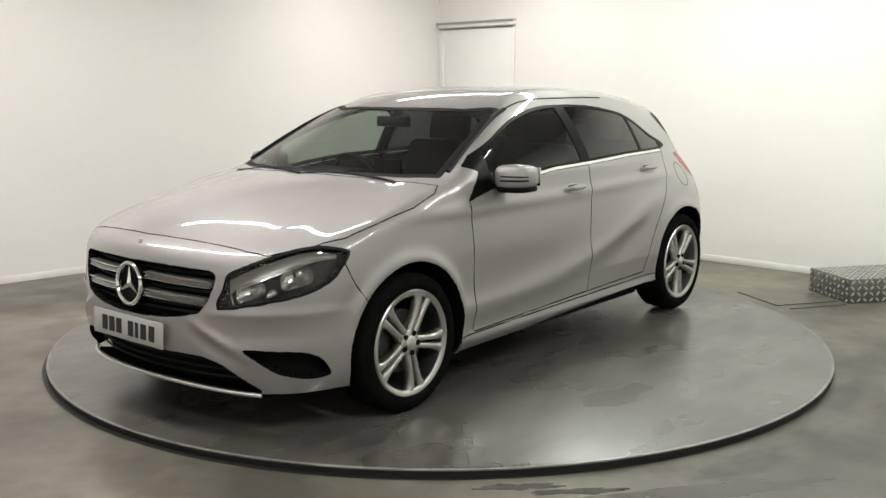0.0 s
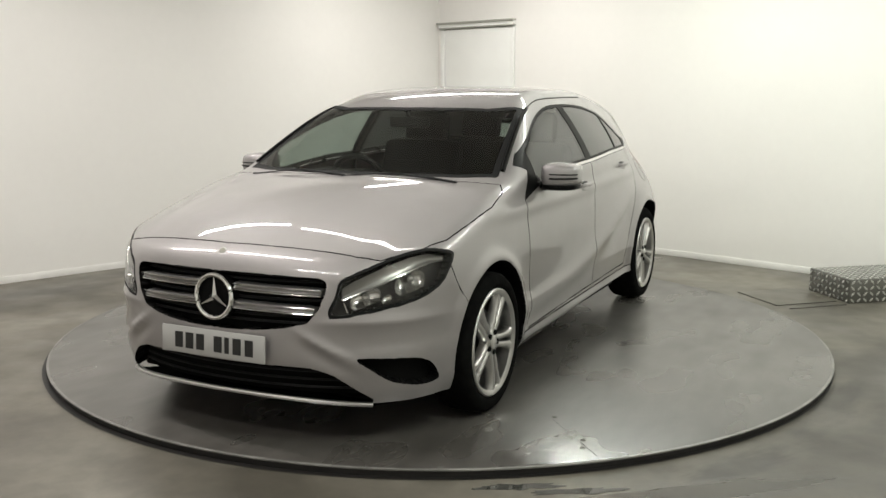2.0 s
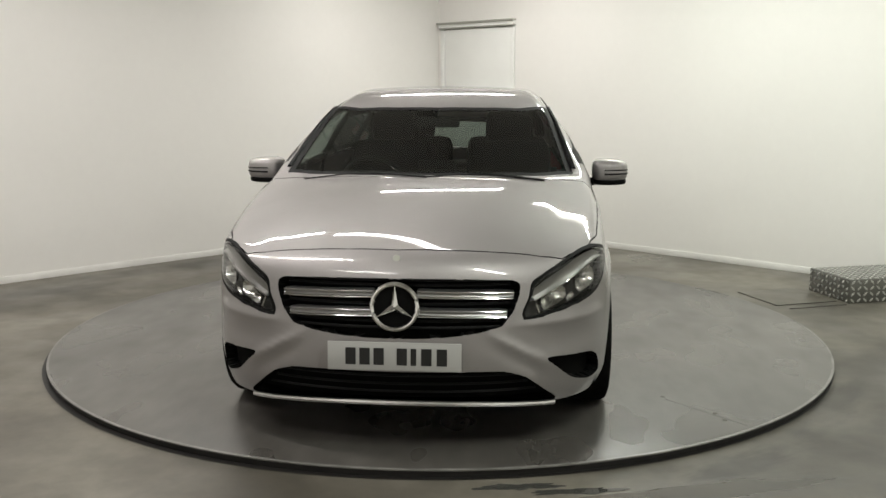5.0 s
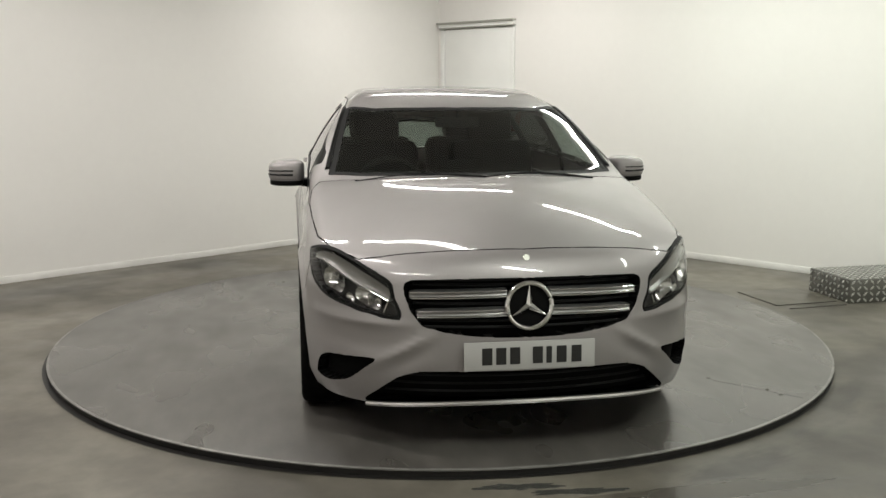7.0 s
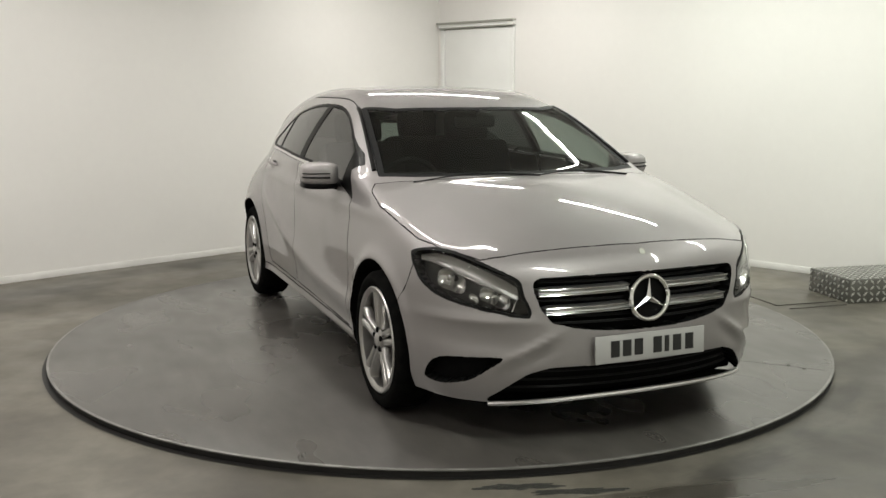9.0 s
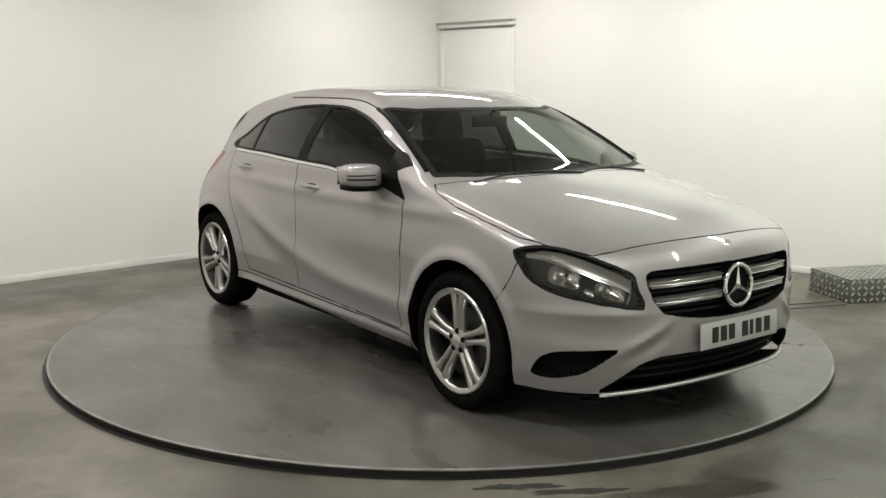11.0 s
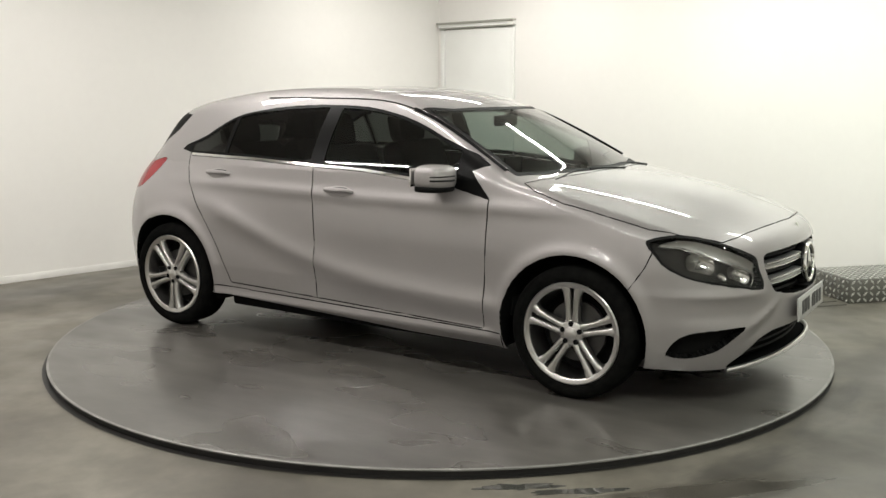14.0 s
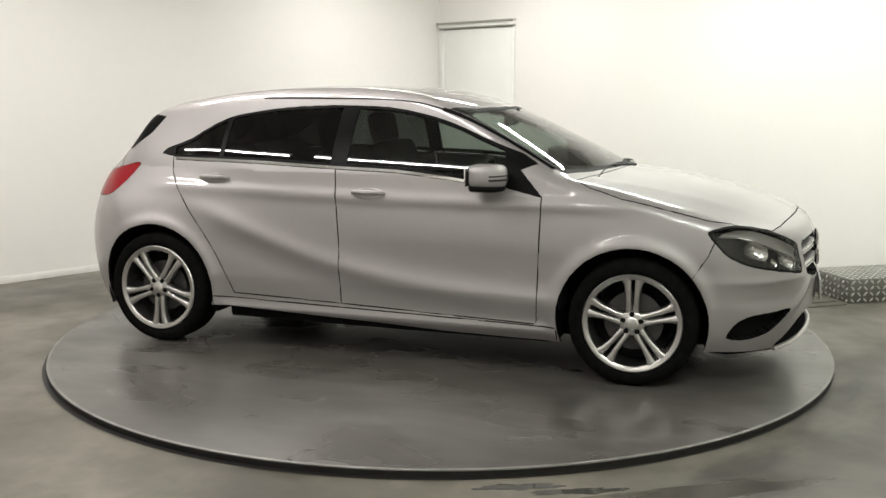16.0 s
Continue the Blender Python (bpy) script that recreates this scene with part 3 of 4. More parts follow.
    cut(bm, layer, k["grille"], "front", GRILLE)
    cut(bm, layer, k["intake"], "front", INTAKE)
    cut(bm, layer, k["tail_light"], "side", smooth_outline([(-1.545, 1.012), (-1.66, 1.0), (-1.9, 0.93), (-1.95, 0.84), (-1.76, 0.825), (-1.66, 0.87)], 3), facing=-0.5)
    cut(bm, layer, k["spoiler_flank"], "side", [(-1.455, 1.283), (-1.62, 1.30), (-1.80, 1.10), (-1.655, 1.096), (-1.59, 1.14), (-1.52, 1.19)], facing=0.4)
    for cx in (1.35, -1.35):
        cut(bm, layer, k["arch"], "side", arc(cx, 0.318, 0.368), facing=-0.3)
    bm.verts.index_update()
    pts = np.array([v.co for v in bm.verts])
    for _ in range(3):
        g = slope(pts)
        pts = pts - g * (body_form(pts) / np.maximum((g * g).sum(1), 0.2))[:, None]
    # the sill rises towards the rear wheel
    low = np.clip((0.26 - pts[:, 2]) / 0.07, 0, 1) * (np.abs(pts[:, 0]) < 1.05)
    pts[:, 2] += low * (0.04 * np.clip((0.4 - pts[:, 0]) / 1.3, 0, 1) - 0.008 * np.clip(pts[:, 0], 0, 1))
    groups = {n: [] for n in MARKS}
    for f in bm.faces:
        groups[MARKS[f[layer]]].append([v.index for v in f.verts])
    bm.free()
    normals = slope(pts)
    normals /= np.linalg.norm(normals, axis=1)[:, None]
    return pts, normals, groups


def panel(name, skin_data, groups, mat, parent, side=0, gap=0.0034, flange=0.02, push=0.0, label=""):
    """A panel of the skin as one mesh: its gap to the next, its folded edge. side: 1 left, -1 right, 0 both."""
    pts, nrm, faces_of = skin_data
    source = [f for g in groups for f in faces_of[g]]
    index, co, no, faces = {}, [], [], []

    def vertex(i, s):
        key = (i, 0 if abs(pts[i, 1]) < 1e-5 else s)
        if key not in index:
            index[key] = len(co)
            co.append(pts[i] * (1, s, 1)), no.append(nrm[i] * (1, s, 1))
        return index[key]
    for s in ((1, -1) if side == 0 else (side,)):
        for f in source:
            q = [vertex(i, s) for i in f]
            faces.append(q if s > 0 else q[::-1])
    co, no = np.array(co), np.array(no)
    count, inner = {}, {}
    for f in faces:
        mid = co[f].mean(0)
        for a, b in zip(f, f[1:] + f[:1]):
            count.setdefault((min(a, b), max(a, b)), []).append((a, b))
        for a in f:
            inner.setdefault(a, []).append(mid)
    rim = [e[0] for e in count.values() if len(e) == 1]
    moved = {}
    for a in {v for e in rim for v in e}:
        d = np.mean(inner[a], 0) - co[a]
        d -= no[a] * (d @ no[a])
        size = np.linalg.norm(d)
        moved[a] = d / size if size > 1e-7 else d * 0
    for a, d in moved.items():
        co[a] = co[a] + d * gap
    co = co - no * push
    verts, norms, folds = co.tolist(), no.tolist(), []
    if flange:
        for a, b in rim:
            k = len(verts)
            for i, depth in ((a, 0), (b, 0), (b, flange), (a, flange)):
                verts.append((co[i] - no[i] * depth + moved[i] * depth * 0.15).tolist())
                norms.append((-moved[i] if np.any(moved[i]) else no[i]).tolist())
            faces.append([k + 1, k, k + 3, k + 2])
            folds.append(len(faces) - 1)
    me = bpy.data.meshes.new(name)
    me.from_pydata(verts, [], faces)
    me.materials.append(mat)
    # folded edges are coloured black to put shade into the shut lines
    me.materials.append(DARK)
    for i in folds:
        me.polygons[i].material_index = 1
    me.shade_smooth()
    me.normals_split_custom_set_from_vertices(norms)
    ob = new(name, me)
    ob.parent = parent
    return tagged(ob, label)


def on_skin(x, z, side, out=0.0):
    """The place on the flank at x and z, and the skin's normal there."""
    y = 0.9
    for _ in range(30):
        y -= float(body_form(np.array([[x, y, z]]))[0]) * 0.8
    n = slope(np.array([[x, y, z]]))[0]
    n /= np.linalg.norm(n)
    return Vector((x, y * side, z)) + Vector((n[0], n[1] * side, n[2])) * out, Vector((n[0], n[1] * side, n[2]))


def edge_width(x, z):
    """How far out the skin lies at x and z, less a little."""
    return on_skin(x, z, 1)[0].y - 0.012


def wheel(parent, x, side, turn):
    hub = new("wheel")
    hub.parent = parent
    hub.matrix_basis = pose(x, 0.872 * side, 0.317, 0, 0, 0 if side < 0 else 180)
    # the outer face looks along -y in the wheel's own space
    tyre = [(0.232, 0.175), (0.243, 0.195), (0.272, 0.205), (0.298, 0.198), (0.313, 0.178), (0.317, 0.14), (0.317, 0.055), (0.313, 0.018), (0.301, 0.002), (0.278, -0.007), (0.256, -0.004), (0.241, 0.008), (0.235, 0.02)]
    part("tyre", lathe(bmesh.new(), tyre, 72), RUBBER, hub, "black road tyre")
    barrel = [(0.241, 0.01), (0.2445, 0.001), (0.239, -0.005), (0.226, -0.003), (0.216, 0.006), (0.215, 0.04), (0.206, 0.15), (0.2, 0.19)]
    part("rim", lathe(bmesh.new(), barrel, 72), ALLOY, hub, "bright silver alloy rim")
    disc = lathe(bmesh.new(), [(0.0, 0.075), (0.145, 0.075), (0.145, 0.1), (0.0, 0.1)], 48)
    part("brake_disc", disc, STEEL, hub, "grey steel brake disc")
    part("wheel_back", lathe(bmesh.new(), [(0.0, 0.13), (0.2, 0.13)], 32), DARK, hub)
    for k in range(5):
        for lean in (-1, 1):
            bm = bmesh.new()
            rows = []
            for r, w, d, off in ((0.042, 0.018, 0.012, 0.0145), (0.09, 0.013, 0.006, 0.0182), (0.138, 0.013, 0.004, 0.0205), (0.186, 0.0165, 0.002, 0.0262), (0.212, 0.0225, 0.002, 0.0335), (0.229, 0.038, 0.002, 0.045)):
                rows.append([bm.verts.new((lean * off + sx * w, d + dy, r)) for sx, dy in ((-1, 0.04), (-1, 0.008), (-0.5, 0.0), (0.5, 0.0), (1, 0.008), (1, 0.04))])
            for p, q in zip(rows, rows[1:]):
                for j in range(5):
                    bm.faces.new((p[j], p[j + 1], q[j + 1], q[j]))
            bmesh.ops.recalc_face_normals(bm, faces=bm.faces)
            bmesh.ops.transform(bm, matrix=pose(0, 0, 0, 0, 72 * k + turn, 0), verts=bm.verts)
            part("spoke", bm, ALLOY, hub, angle=50)
    part("hub_plate", lathe(bmesh.new(), [(0.0, 0.006), (0.052, 0.008), (0.06, 0.014), (0.062, 0.05)], 40), ALLOY, hub)
    part("centre_cap", lathe(bmesh.new(), [(0.0, -0.002), (0.026, 0.0), (0.032, 0.004), (0.033, 0.01)], 32), SATIN, hub, "round satin centre cap")
    for k in range(5):
        a = math.radians(72 * k + 90 - turn)
        bm = lathe(bmesh.new(), [(0.0, 0.0015), (0.0105, 0.0015), (0.0125, 0.004), (0.0125, 0.02)], 10)
        bmesh.ops.transform(bm, matrix=Matrix.Translation((0.046 * math.cos(a), 0, 0.046 * math.sin(a))), verts=bm.verts)
        part("wheel_bolt", bm, DARK, hub)
    return hub


def mirror(parent, side):
    """A rounded door mirror: silver upper shell, black foot and mirror glass."""
    def shell(lo, hi, mat, name, label="", power=4.0, holder=None):
        bm = bmesh.new()
        bmesh.ops.create_uvsphere(bm, u_segments=28, v_segments=18, radius=1)
        c, s = (Vector(lo) + Vector(hi)) / 2, (Vector(hi) - Vector(lo)) / 2
        for v in bm.verts:
            p = [math.copysign(abs(a) ** (2 / power), a) for a in v.co]
            # the front is rounded, the back cut flat, and the outer end runs in
            back = 1.0 if p[0] > 0 else 0.7
            taper = 1 - 0.12 * max(0, p[1])
            v.co = Vector((c.x + p[0] * s.x * back * (1 - 0.25 * max(p[1], 0)), c.y + p[1] * s.y, c.z + p[2] * s.z * taper))
            v.co.y *= side
        bmesh.ops.recalc_face_normals(bm, faces=bm.faces)
        return part(name, bm, mat, holder or parent, label)
    head = shell((0.515, 0.835, 0.955), (0.735, 1.022, 1.078), SILVER, "door_mirror", "silver door mirror with a black lower shell")
    shell((0.515, 0.84, 0.940), (0.727, 1.016, 0.982), BLACK, "mirror_base", "gloss black lower shell", holder=head)
    bm = tube(bmesh.new(), [(0.60, 0.80 * side, 0.945), (0.60, 0.86 * side, 0.957), (0.6, 0.9 * side, 0.965)], 0.022, 10)
    part("mirror_arm", bm, BLACK, head)
    c, h = Vector((0.625, 0.9285, 1.0165)), Vector((0.11, 0.0935, 0.0615))
    for level, wide in ((0.12, 0.0035), (-0.22, 0.005)):
        pts = []
        for q in np.linspace(-0.35, 0.97, 16):
            f = (1 - abs(q) ** 4.0 - abs(level) ** 4.0) ** (1 / 4.0) if abs(q) ** 4.0 + abs(level) ** 4.0 < 1 else 0
            pts.append((c.x + f * h.x * (1 - 0.25 * max(q, 0)) + 0.001, (c.y + q * h.y) * side, c.z + level * h.z * (1 - 0.12 * max(0, q))))
        part("indicator_slot", tube(bmesh.new(), pts, wide, 6), PLASTIC, head, "dark slot of the mirror indicator")
    box_part("mirror_glass", (0.545, 0.85, 0.97), (0.552, 1.005, 1.06), CHROME, head, 0.003) if side > 0 else box_part("mirror_glass", (0.545, -1.005, 0.97), (0.552, -0.85, 1.06), CHROME, head, 0.003)


def seat(parent, x, y, z, width=0.50):
    s = new("seat")
    s.parent = parent
    s.matrix_basis = pose(x, y, z)
    w = width / 2
    box_part("cushion", (-0.25, -w, 0.0), (0.27, w, 0.2), CLOTH, s, 0.05)
    box_part("backrest", (-0.09, -w * 0.95, 0.0), (0.09, w * 0.95, 0.66), CLOTH, s, 0.06, m=pose(-0.24, 0, 0.12, 0, -20))
    box_part("headrest", (-0.06, -0.15, 0.0), (0.05, 0.15, 0.2), CLOTH, s, 0.045, m=pose(-0.475, 0, 0.735, 0, -12))


def cabin(car):
    box_part("underbody", (-1.8, -0.60, 0.165), (1.93, 0.60, 0.27), DARK, car, 0.02)
    # wider black slab, added low to deepen the shade below the sills
    box_part("underbody", (-0.93, -0.77, 0.16), (0.95, 0.77, 0.272), DARK, car, 0.02)
    box_part("cabin_floor", (-1.6, -0.79, 0.275), (0.95, 0.79, 0.33), LINING, car)
    box_part("bulkhead", (0.93, -0.74, 0.33), (0.98, 0.74, 0.86), LINING, car)
    box_part("engine_cover", (1.0, -0.62, 0.3), (1.9, 0.62, 0.62), DARK, car, 0.03)
    box_part("parcel_shelf", (-1.75, -0.62, 0.86), (-1.25, 0.62, 0.9), LINING, car, 0.01)
    box_part("boot_wall", (-1.3, -0.7, 0.33), (-1.26, 0.7, 0.88), LINING, car)
    bm = bmesh.new()
    grid = [[bm.verts.new((x, y, float(top_form(np.array(x), np.array(y))) - 0.035 - 0.1 * max(0, abs(y) - 0.4))) for y in np.linspace(-0.40, 0.40, 13) * (1 + 0.3 * min(1, (x + 1.4) / 1.2))] for x in np.linspace(-1.4, 0.42, 20)]
    for p, q in zip(grid, grid[1:]):
        for j in range(12):
            bm.faces.new((p[j], p[j + 1], q[j + 1], q[j]))
    part("roof_lining", bm, LINING, car)
    flap = [on_skin(-1.48 + 0.075 * math.cos(a * math.tau / 30), 0.885 + 0.075 * math.sin(a * math.tau / 30), 1, -0.001)[0] for a in range(30)]
    part("fuel_flap_seam", tube(bmesh.new(), flap, 0.0025, 6, True), DARK, car, "round seam of the fuel flap")
    dash = box_part("dashboard", (0.55, -0.74, 0.72), (1.08, 0.74, 0.955), LINING, car, 0.05)
    box_part("instrument_hood", (0.52, -0.55, 0.9), (0.72, -0.2, 1.0), LINING, dash, 0.03)
    box_part("display_screen", (0.56, -0.1, 0.96), (0.575, 0.1, 1.06), BLACK, dash, 0.004)
    for s in (1, -1):
        box_part("door_lining", (-1.2, 0.76 * s - 0.02, 0.3), (0.85, 0.76 * s + 0.02, 0.90), LINING, car, 0.015)
        seat(car, 0.06, 0.37 * s, 0.37, 0.56)
        seat(car, -0.75, 0.34 * s, 0.36, 0.6)
    wheel_ = new("steering_wheel")
    wheel_.parent = car
    wheel_.matrix_basis = pose(0.42, -0.37, 0.90, 0, -65, 0)
    part("steering_rim", tube(bmesh.new(), [(0.18 * math.cos(k * math.tau / 36), 0.18 * math.sin(k * math.tau / 36), 0) for k in range(36)], 0.016, 8, True), PLASTIC, wheel_)
    box_part("steering_hub", (-0.07, -0.09, -0.03), (0.06, 0.09, 0.02), PLASTIC, wheel_, 0.02)
    box_part("steering_spoke", (-0.02, -0.175, -0.012), (0.02, 0.175, 0.008), PLASTIC, wheel_, 0.008)
    glass = box_part("rear_view_mirror", (0.50, -0.12, 1.235), (0.53, 0.12, 1.295), PLASTIC, car, 0.012)
    part("mirror_stalk", tube(bmesh.new(), [(0.52, 0, 1.29), (0.56, 0, 1.33)], 0.01), PLASTIC, glass)


def front_end(car, data, bumper):
    panel("grille_backing", data, ["grille"], DARK, bumper, 0, gap=-0.01, flange=0, push=0.075)
    panel("intake_backing", data, ["intake"], DARK, bumper, 0, gap=-0.01, flange=0, push=0.07)
    for s in (1, -1):
        panel("fog_backing", data, ["fog_recess"], DARK, bumper, s, gap=-0.01, flange=0, push=0.05)
    grille = new("radiator_grille")
    grille.parent = car
    tagged(grille, "black grille with two silver louvres")
    front = lambda y, z: float(front_form(np.array(y), np.array(z)))
    # louvres: a silver blade with a bright upper edge, on both sides of the badge
    for s in (1, -1):
        for z, end in ((0.648, 0.455), (0.575, 0.43)):
            bm = bmesh.new()
            rows = []
            for k in range(13):
                y = 0.085 + (end - 0.085) * k / 12
                x = front(y, z) - 0.022
                half = 0.016 if k < 12 else 0.011
                rise = 0.010 * (1 - k / 12)
                rows.append([bm.verts.new((x + dx, y * s, z + rise + dz * half)) for dx, dz in ((-0.03, -1.0), (0.0, -0.9), (0.012, -0.4), (0.004, 0.2), (0.012, 0.75), (0.0, 1.0), (-0.03, 1.0))])
            for p, q in zip(rows, rows[1:]):
                for j in range(6):
                    bm.faces.new((p[j], p[j + 1], q[j + 1], q[j]))
            bm.faces.new(rows[0]), bm.faces.new(rows[-1][::-1])
            bmesh.ops.recalc_face_normals(bm, faces=bm.faces)
            blade = part("louvre", bm, LOUVRE, grille, "satin silver louvre with bright edges")
            for edge in (0.7, -0.75):
                pts = [(front(y, z) - 0.0085, y * s, z + 0.010 * (1 - (y - 0.085) / (end - 0.085)) + 0.016 * edge) for y in np.linspace(0.085, end, 13)]
                part("bright_edge", tube(bmesh.new(), pts, 0.0028, 6), CHROME, blade, "thin chrome edge")
    # slim black slats behind the louvres
    for z in (0.52, 0.545, 0.612, 0.685, 0.703):
        pts = [(front(y, z) - 0.05, y, z) for y in np.linspace(-0.44, 0.44, 15)]
        part("grille_slat", tube(bmesh.new(), pts, 0.006, 6), PLASTIC, grille)
    badge = new("badge")
    badge.parent = grille
    badge.matrix_basis = pose(2.212, 0, 0.612, 0, -4, 0)
    bm = bmesh.new()
    tube(bm, [(0, 0.088 * math.cos(k * math.tau / 48), 0.088 * math.sin(k * math.tau / 48)) for k in range(48)], 0.010, 10, True)
    for k in range(3):
        a = math.radians(90 + 120 * k)
        d, w = Vector((0, math.cos(a), math.sin(a))), Vector((0, -math.sin(a), math.cos(a)))
        base = [bm.verts.new(v) for v in (w * 0.014, Vector((0.012, 0, 0)), w * -0.014)]
        tip = bm.verts.new(d * 0.084 + Vector((0.002, 0, 0)))
        bm.faces.new((base[0], base[1], tip)), bm.faces.new((base[1], base[2], tip)), bm.faces.new((base[2], base[0], tip))
    bmesh.ops.recalc_face_normals(bm, faces=bm.faces)
    part("badge_ring", bm, CHROME, badge, "bright round badge ring with three bars")
    part("badge_plate", turned_x([(0.0, -0.012), (0.086, -0.014), (0.092, -0.045)]), BLACK, badge)
    # number plate with plain bars
    plate = new("number_plate")
    plate.parent = car
    tagged(plate, "white number plate with black bars")
    plate.matrix_basis = pose(2.236, 0, 0.421, 0, -3, 0)
    box_part("plate_board", (-0.008, -0.26, -0.0555), (0.0, 0.26, 0.0555), PLATE, plate, 0.002)
    for y in (-0.185, -0.125, -0.075, -0.03, 0.06, 0.115, 0.17):
        w = 0.011 if y == -0.075 else 0.02
        box_part("plate_bar", (0.0005, -y - w, -0.033), (0.002, -y + w, 0.033), INK, plate)
    # bright strip along the lower lip
    pts = [(front(y, 0.222 - 0.09 * y * y) + 0.004, y, 0.222 - 0.09 * y * y) for y in np.linspace(-0.62, 0.62, 31)]
    bm = tube(bmesh.new(), pts, 0.011, 8)
    part("lip_strip", bm, SATIN, bumper, "satin silver strip along the lower lip")
    bm = bmesh.new()
    rows = [[bm.verts.new((front(y, 0.222 - 0.09 * y * y) - back, y, 0.222 - 0.09 * y * y - drop)) for back, drop in ((-0.002, 0.004), (0.03, 0.012), (0.2, 0.05), (0.3, 0.05))] for y in np.linspace(-0.62, 0.62, 31)]
    for p, q in zip(rows, rows[1:]):
        for j in range(3):
            bm.faces.new((p[j], p[j + 1], q[j + 1], q[j]))
    bmesh.ops.recalc_face_normals(bm, faces=bm.faces)
    box_part("radiator_block", (1.76, -0.66, 0.17), (1.93, 0.66, 0.46), DARK, car, 0.02)
    part("undertray", bm, DARK, bumper, "black undertray behind the lower lip")
    for z in (0.25, 0.285, 0.32):
        w = 0.58 - (z - 0.21) * 0.9
        part("intake_slat", tube(bmesh.new(), [(front(y, z) - 0.062, y, z) for y in np.linspace(-w, w, 21)], 0.005, 6), PLASTIC, bumper)
    small = turned_x([(0.0, 0.0035), (0.013, 0.003), (0.015, 0.0)])
    badge2 = part("bonnet_badge", small, FRAME_GREY, car, "small round silver bonnet badge")
    x = 1.9
    while body_form(np.array([[x, 0.0, 0.79]]))[0] < 0:
        x += 0.002
    badge2.matrix_basis = pose(x, 0, 0.79, 0, -30, 0)


def turned_x(profile, steps=40):
    bm = lathe(bmesh.new(), profile, steps, "z")
    bmesh.ops.transform(bm, matrix=pose(0, 0, 0, 0, 90, 0), verts=bm.verts)
    return bm


def on_slant(u, v, depth=0.0):
    """The place on the skin at (u, v) of the slanting view, sunk by a depth."""
    lo, hi = 0.3, 2.4
    base, way = SLANT * u + Z * v, VIEWS["slant"][2]
    for _ in range(40):
        mid = (lo + hi) / 2
        if body_form(np.array([base + way * mid]))[0] < 0:
            lo = mid
        else:
            hi = mid
    return base + way * (lo - depth)


def mirrored(p, side):
    return Vector((p.x, p.y * side, p.z))


def lamps(car, data):
    for s in (1, -1):
        lens = panel("headlight", data, ["headlight"], LENS, car, s, gap=0.0005, flange=0.006, label="clear headlight lens over dark housing")
        panel("lamp_seal", data, ["lamp_seal"], SEAL, lens, s, gap=0.0005, flange=0.04, label="black border of the lamp")
        panel("lamp_housing", data, ["headlight"], SMOKE, lens, s, gap=-0.006, flange=0, push=0.045)
        # broad smoky blade over the bowls, with a bright lower edge that turns down at the inner end
        edge = [(-0.67, 0.765, 0.016), (-0.74, 0.783, 0.036), (-0.82, 0.776, 0.05), (-0.9, 0.755, 0.056), (-0.98, 0.727, 0.058), (-1.05, 0.698, 0.054), (-1.1, 0.67, 0.048)]
        bm = bmesh.new()
        rows = []
        for u, v, w in edge:
            rows.append([bm.verts.new(mirrored(on_slant(u, v - w * k, depth), s)) for k, depth in ((0.0, 0.006), (0.35, 0.016), (0.75, 0.018), (1.0, 0.008), (1.06, 0.012), (1.04, 0.046))])
        for p, q in zip(rows, rows[1:]):
            for j in range(5):
                bm.faces.new((p[j], p[j + 1], q[j + 1], q[j]))
        bmesh.ops.recalc_face_normals(bm, faces=bm.faces)
        part("light_blade", bm, BLADE, lens, "smoky silver blade inside the lamp")
        line = [mirrored(on_slant(u, v - w, 0.007), s) for u, v, w in edge[1:]] + [mirrored(on_slant(u, v, 0.008), s) for u, v in ((-1.095, 0.605), (-1.085, 0.575))]
        part("blade_edge", tube(bmesh.new(), line, 0.0035, 6), BOWL, lens, "bright edge of the blade")
        # inner trough: a wide hollow facet; outer: a round bowl; between them a bright wedge
        for name, lo, hi, skew, deep in (("trough_reflector", (-1.075, 0.582), (-0.955, 0.652), 0.03, 0.034), ("bowl_reflector", (-0.895, 0.632), (-0.765, 0.722), 0.02, 0.04), ("wedge_reflector", (-0.952, 0.603), (-0.91, 0.632), 0.012, 0.012)):
            bm = bmesh.new()
            rows = []
            for i in range(11):
                a = i / 10
                row = []
                for j in range(9):
                    b = j / 8
                    hollow = 4 * a * (1 - a) * 4 * b * (1 - b)
                    u = lo[0] + (hi[0] - lo[0]) * (0.5 + (a - 0.5) * (1 - 0.3 * (2 * b - 1) ** 4))
                    v = lo[1] + (hi[1] - lo[1]) * b * (0.55 + 0.45 * math.sin(math.pi * (0.2 + 0.6 * a))) + skew * a
                    row.append(bm.verts.new(mirrored(on_slant(u, min(v, 0.735), 0.008 + deep * hollow ** 0.6), s)))
                rows.append(row)
            for p, q in zip(rows, rows[1:]):
                for j in range(8):
                    bm.faces.new((p[j], p[j + 1], q[j + 1], q[j]))
            bmesh.ops.recalc_face_normals(bm, faces=bm.faces)
            part(name, bm, BOWL, lens, "bright hollow reflector")
        for u, v, r in ((-0.82, 0.69, 0.017), (-1.01, 0.63, 0.014)):
            bm = bmesh.new()
            bmesh.ops.create_uvsphere(bm, u_segments=20, v_segments=12, radius=r, matrix=Matrix.Translation(mirrored(on_slant(u, v, 0.03), s)))
            part("lamp_bulb", bm, CLEAR_BULB, lens)
        panel("tail_light", data, ["tail_light"], RED, car, s, gap=0.001, flange=0.012, label="red tail light")


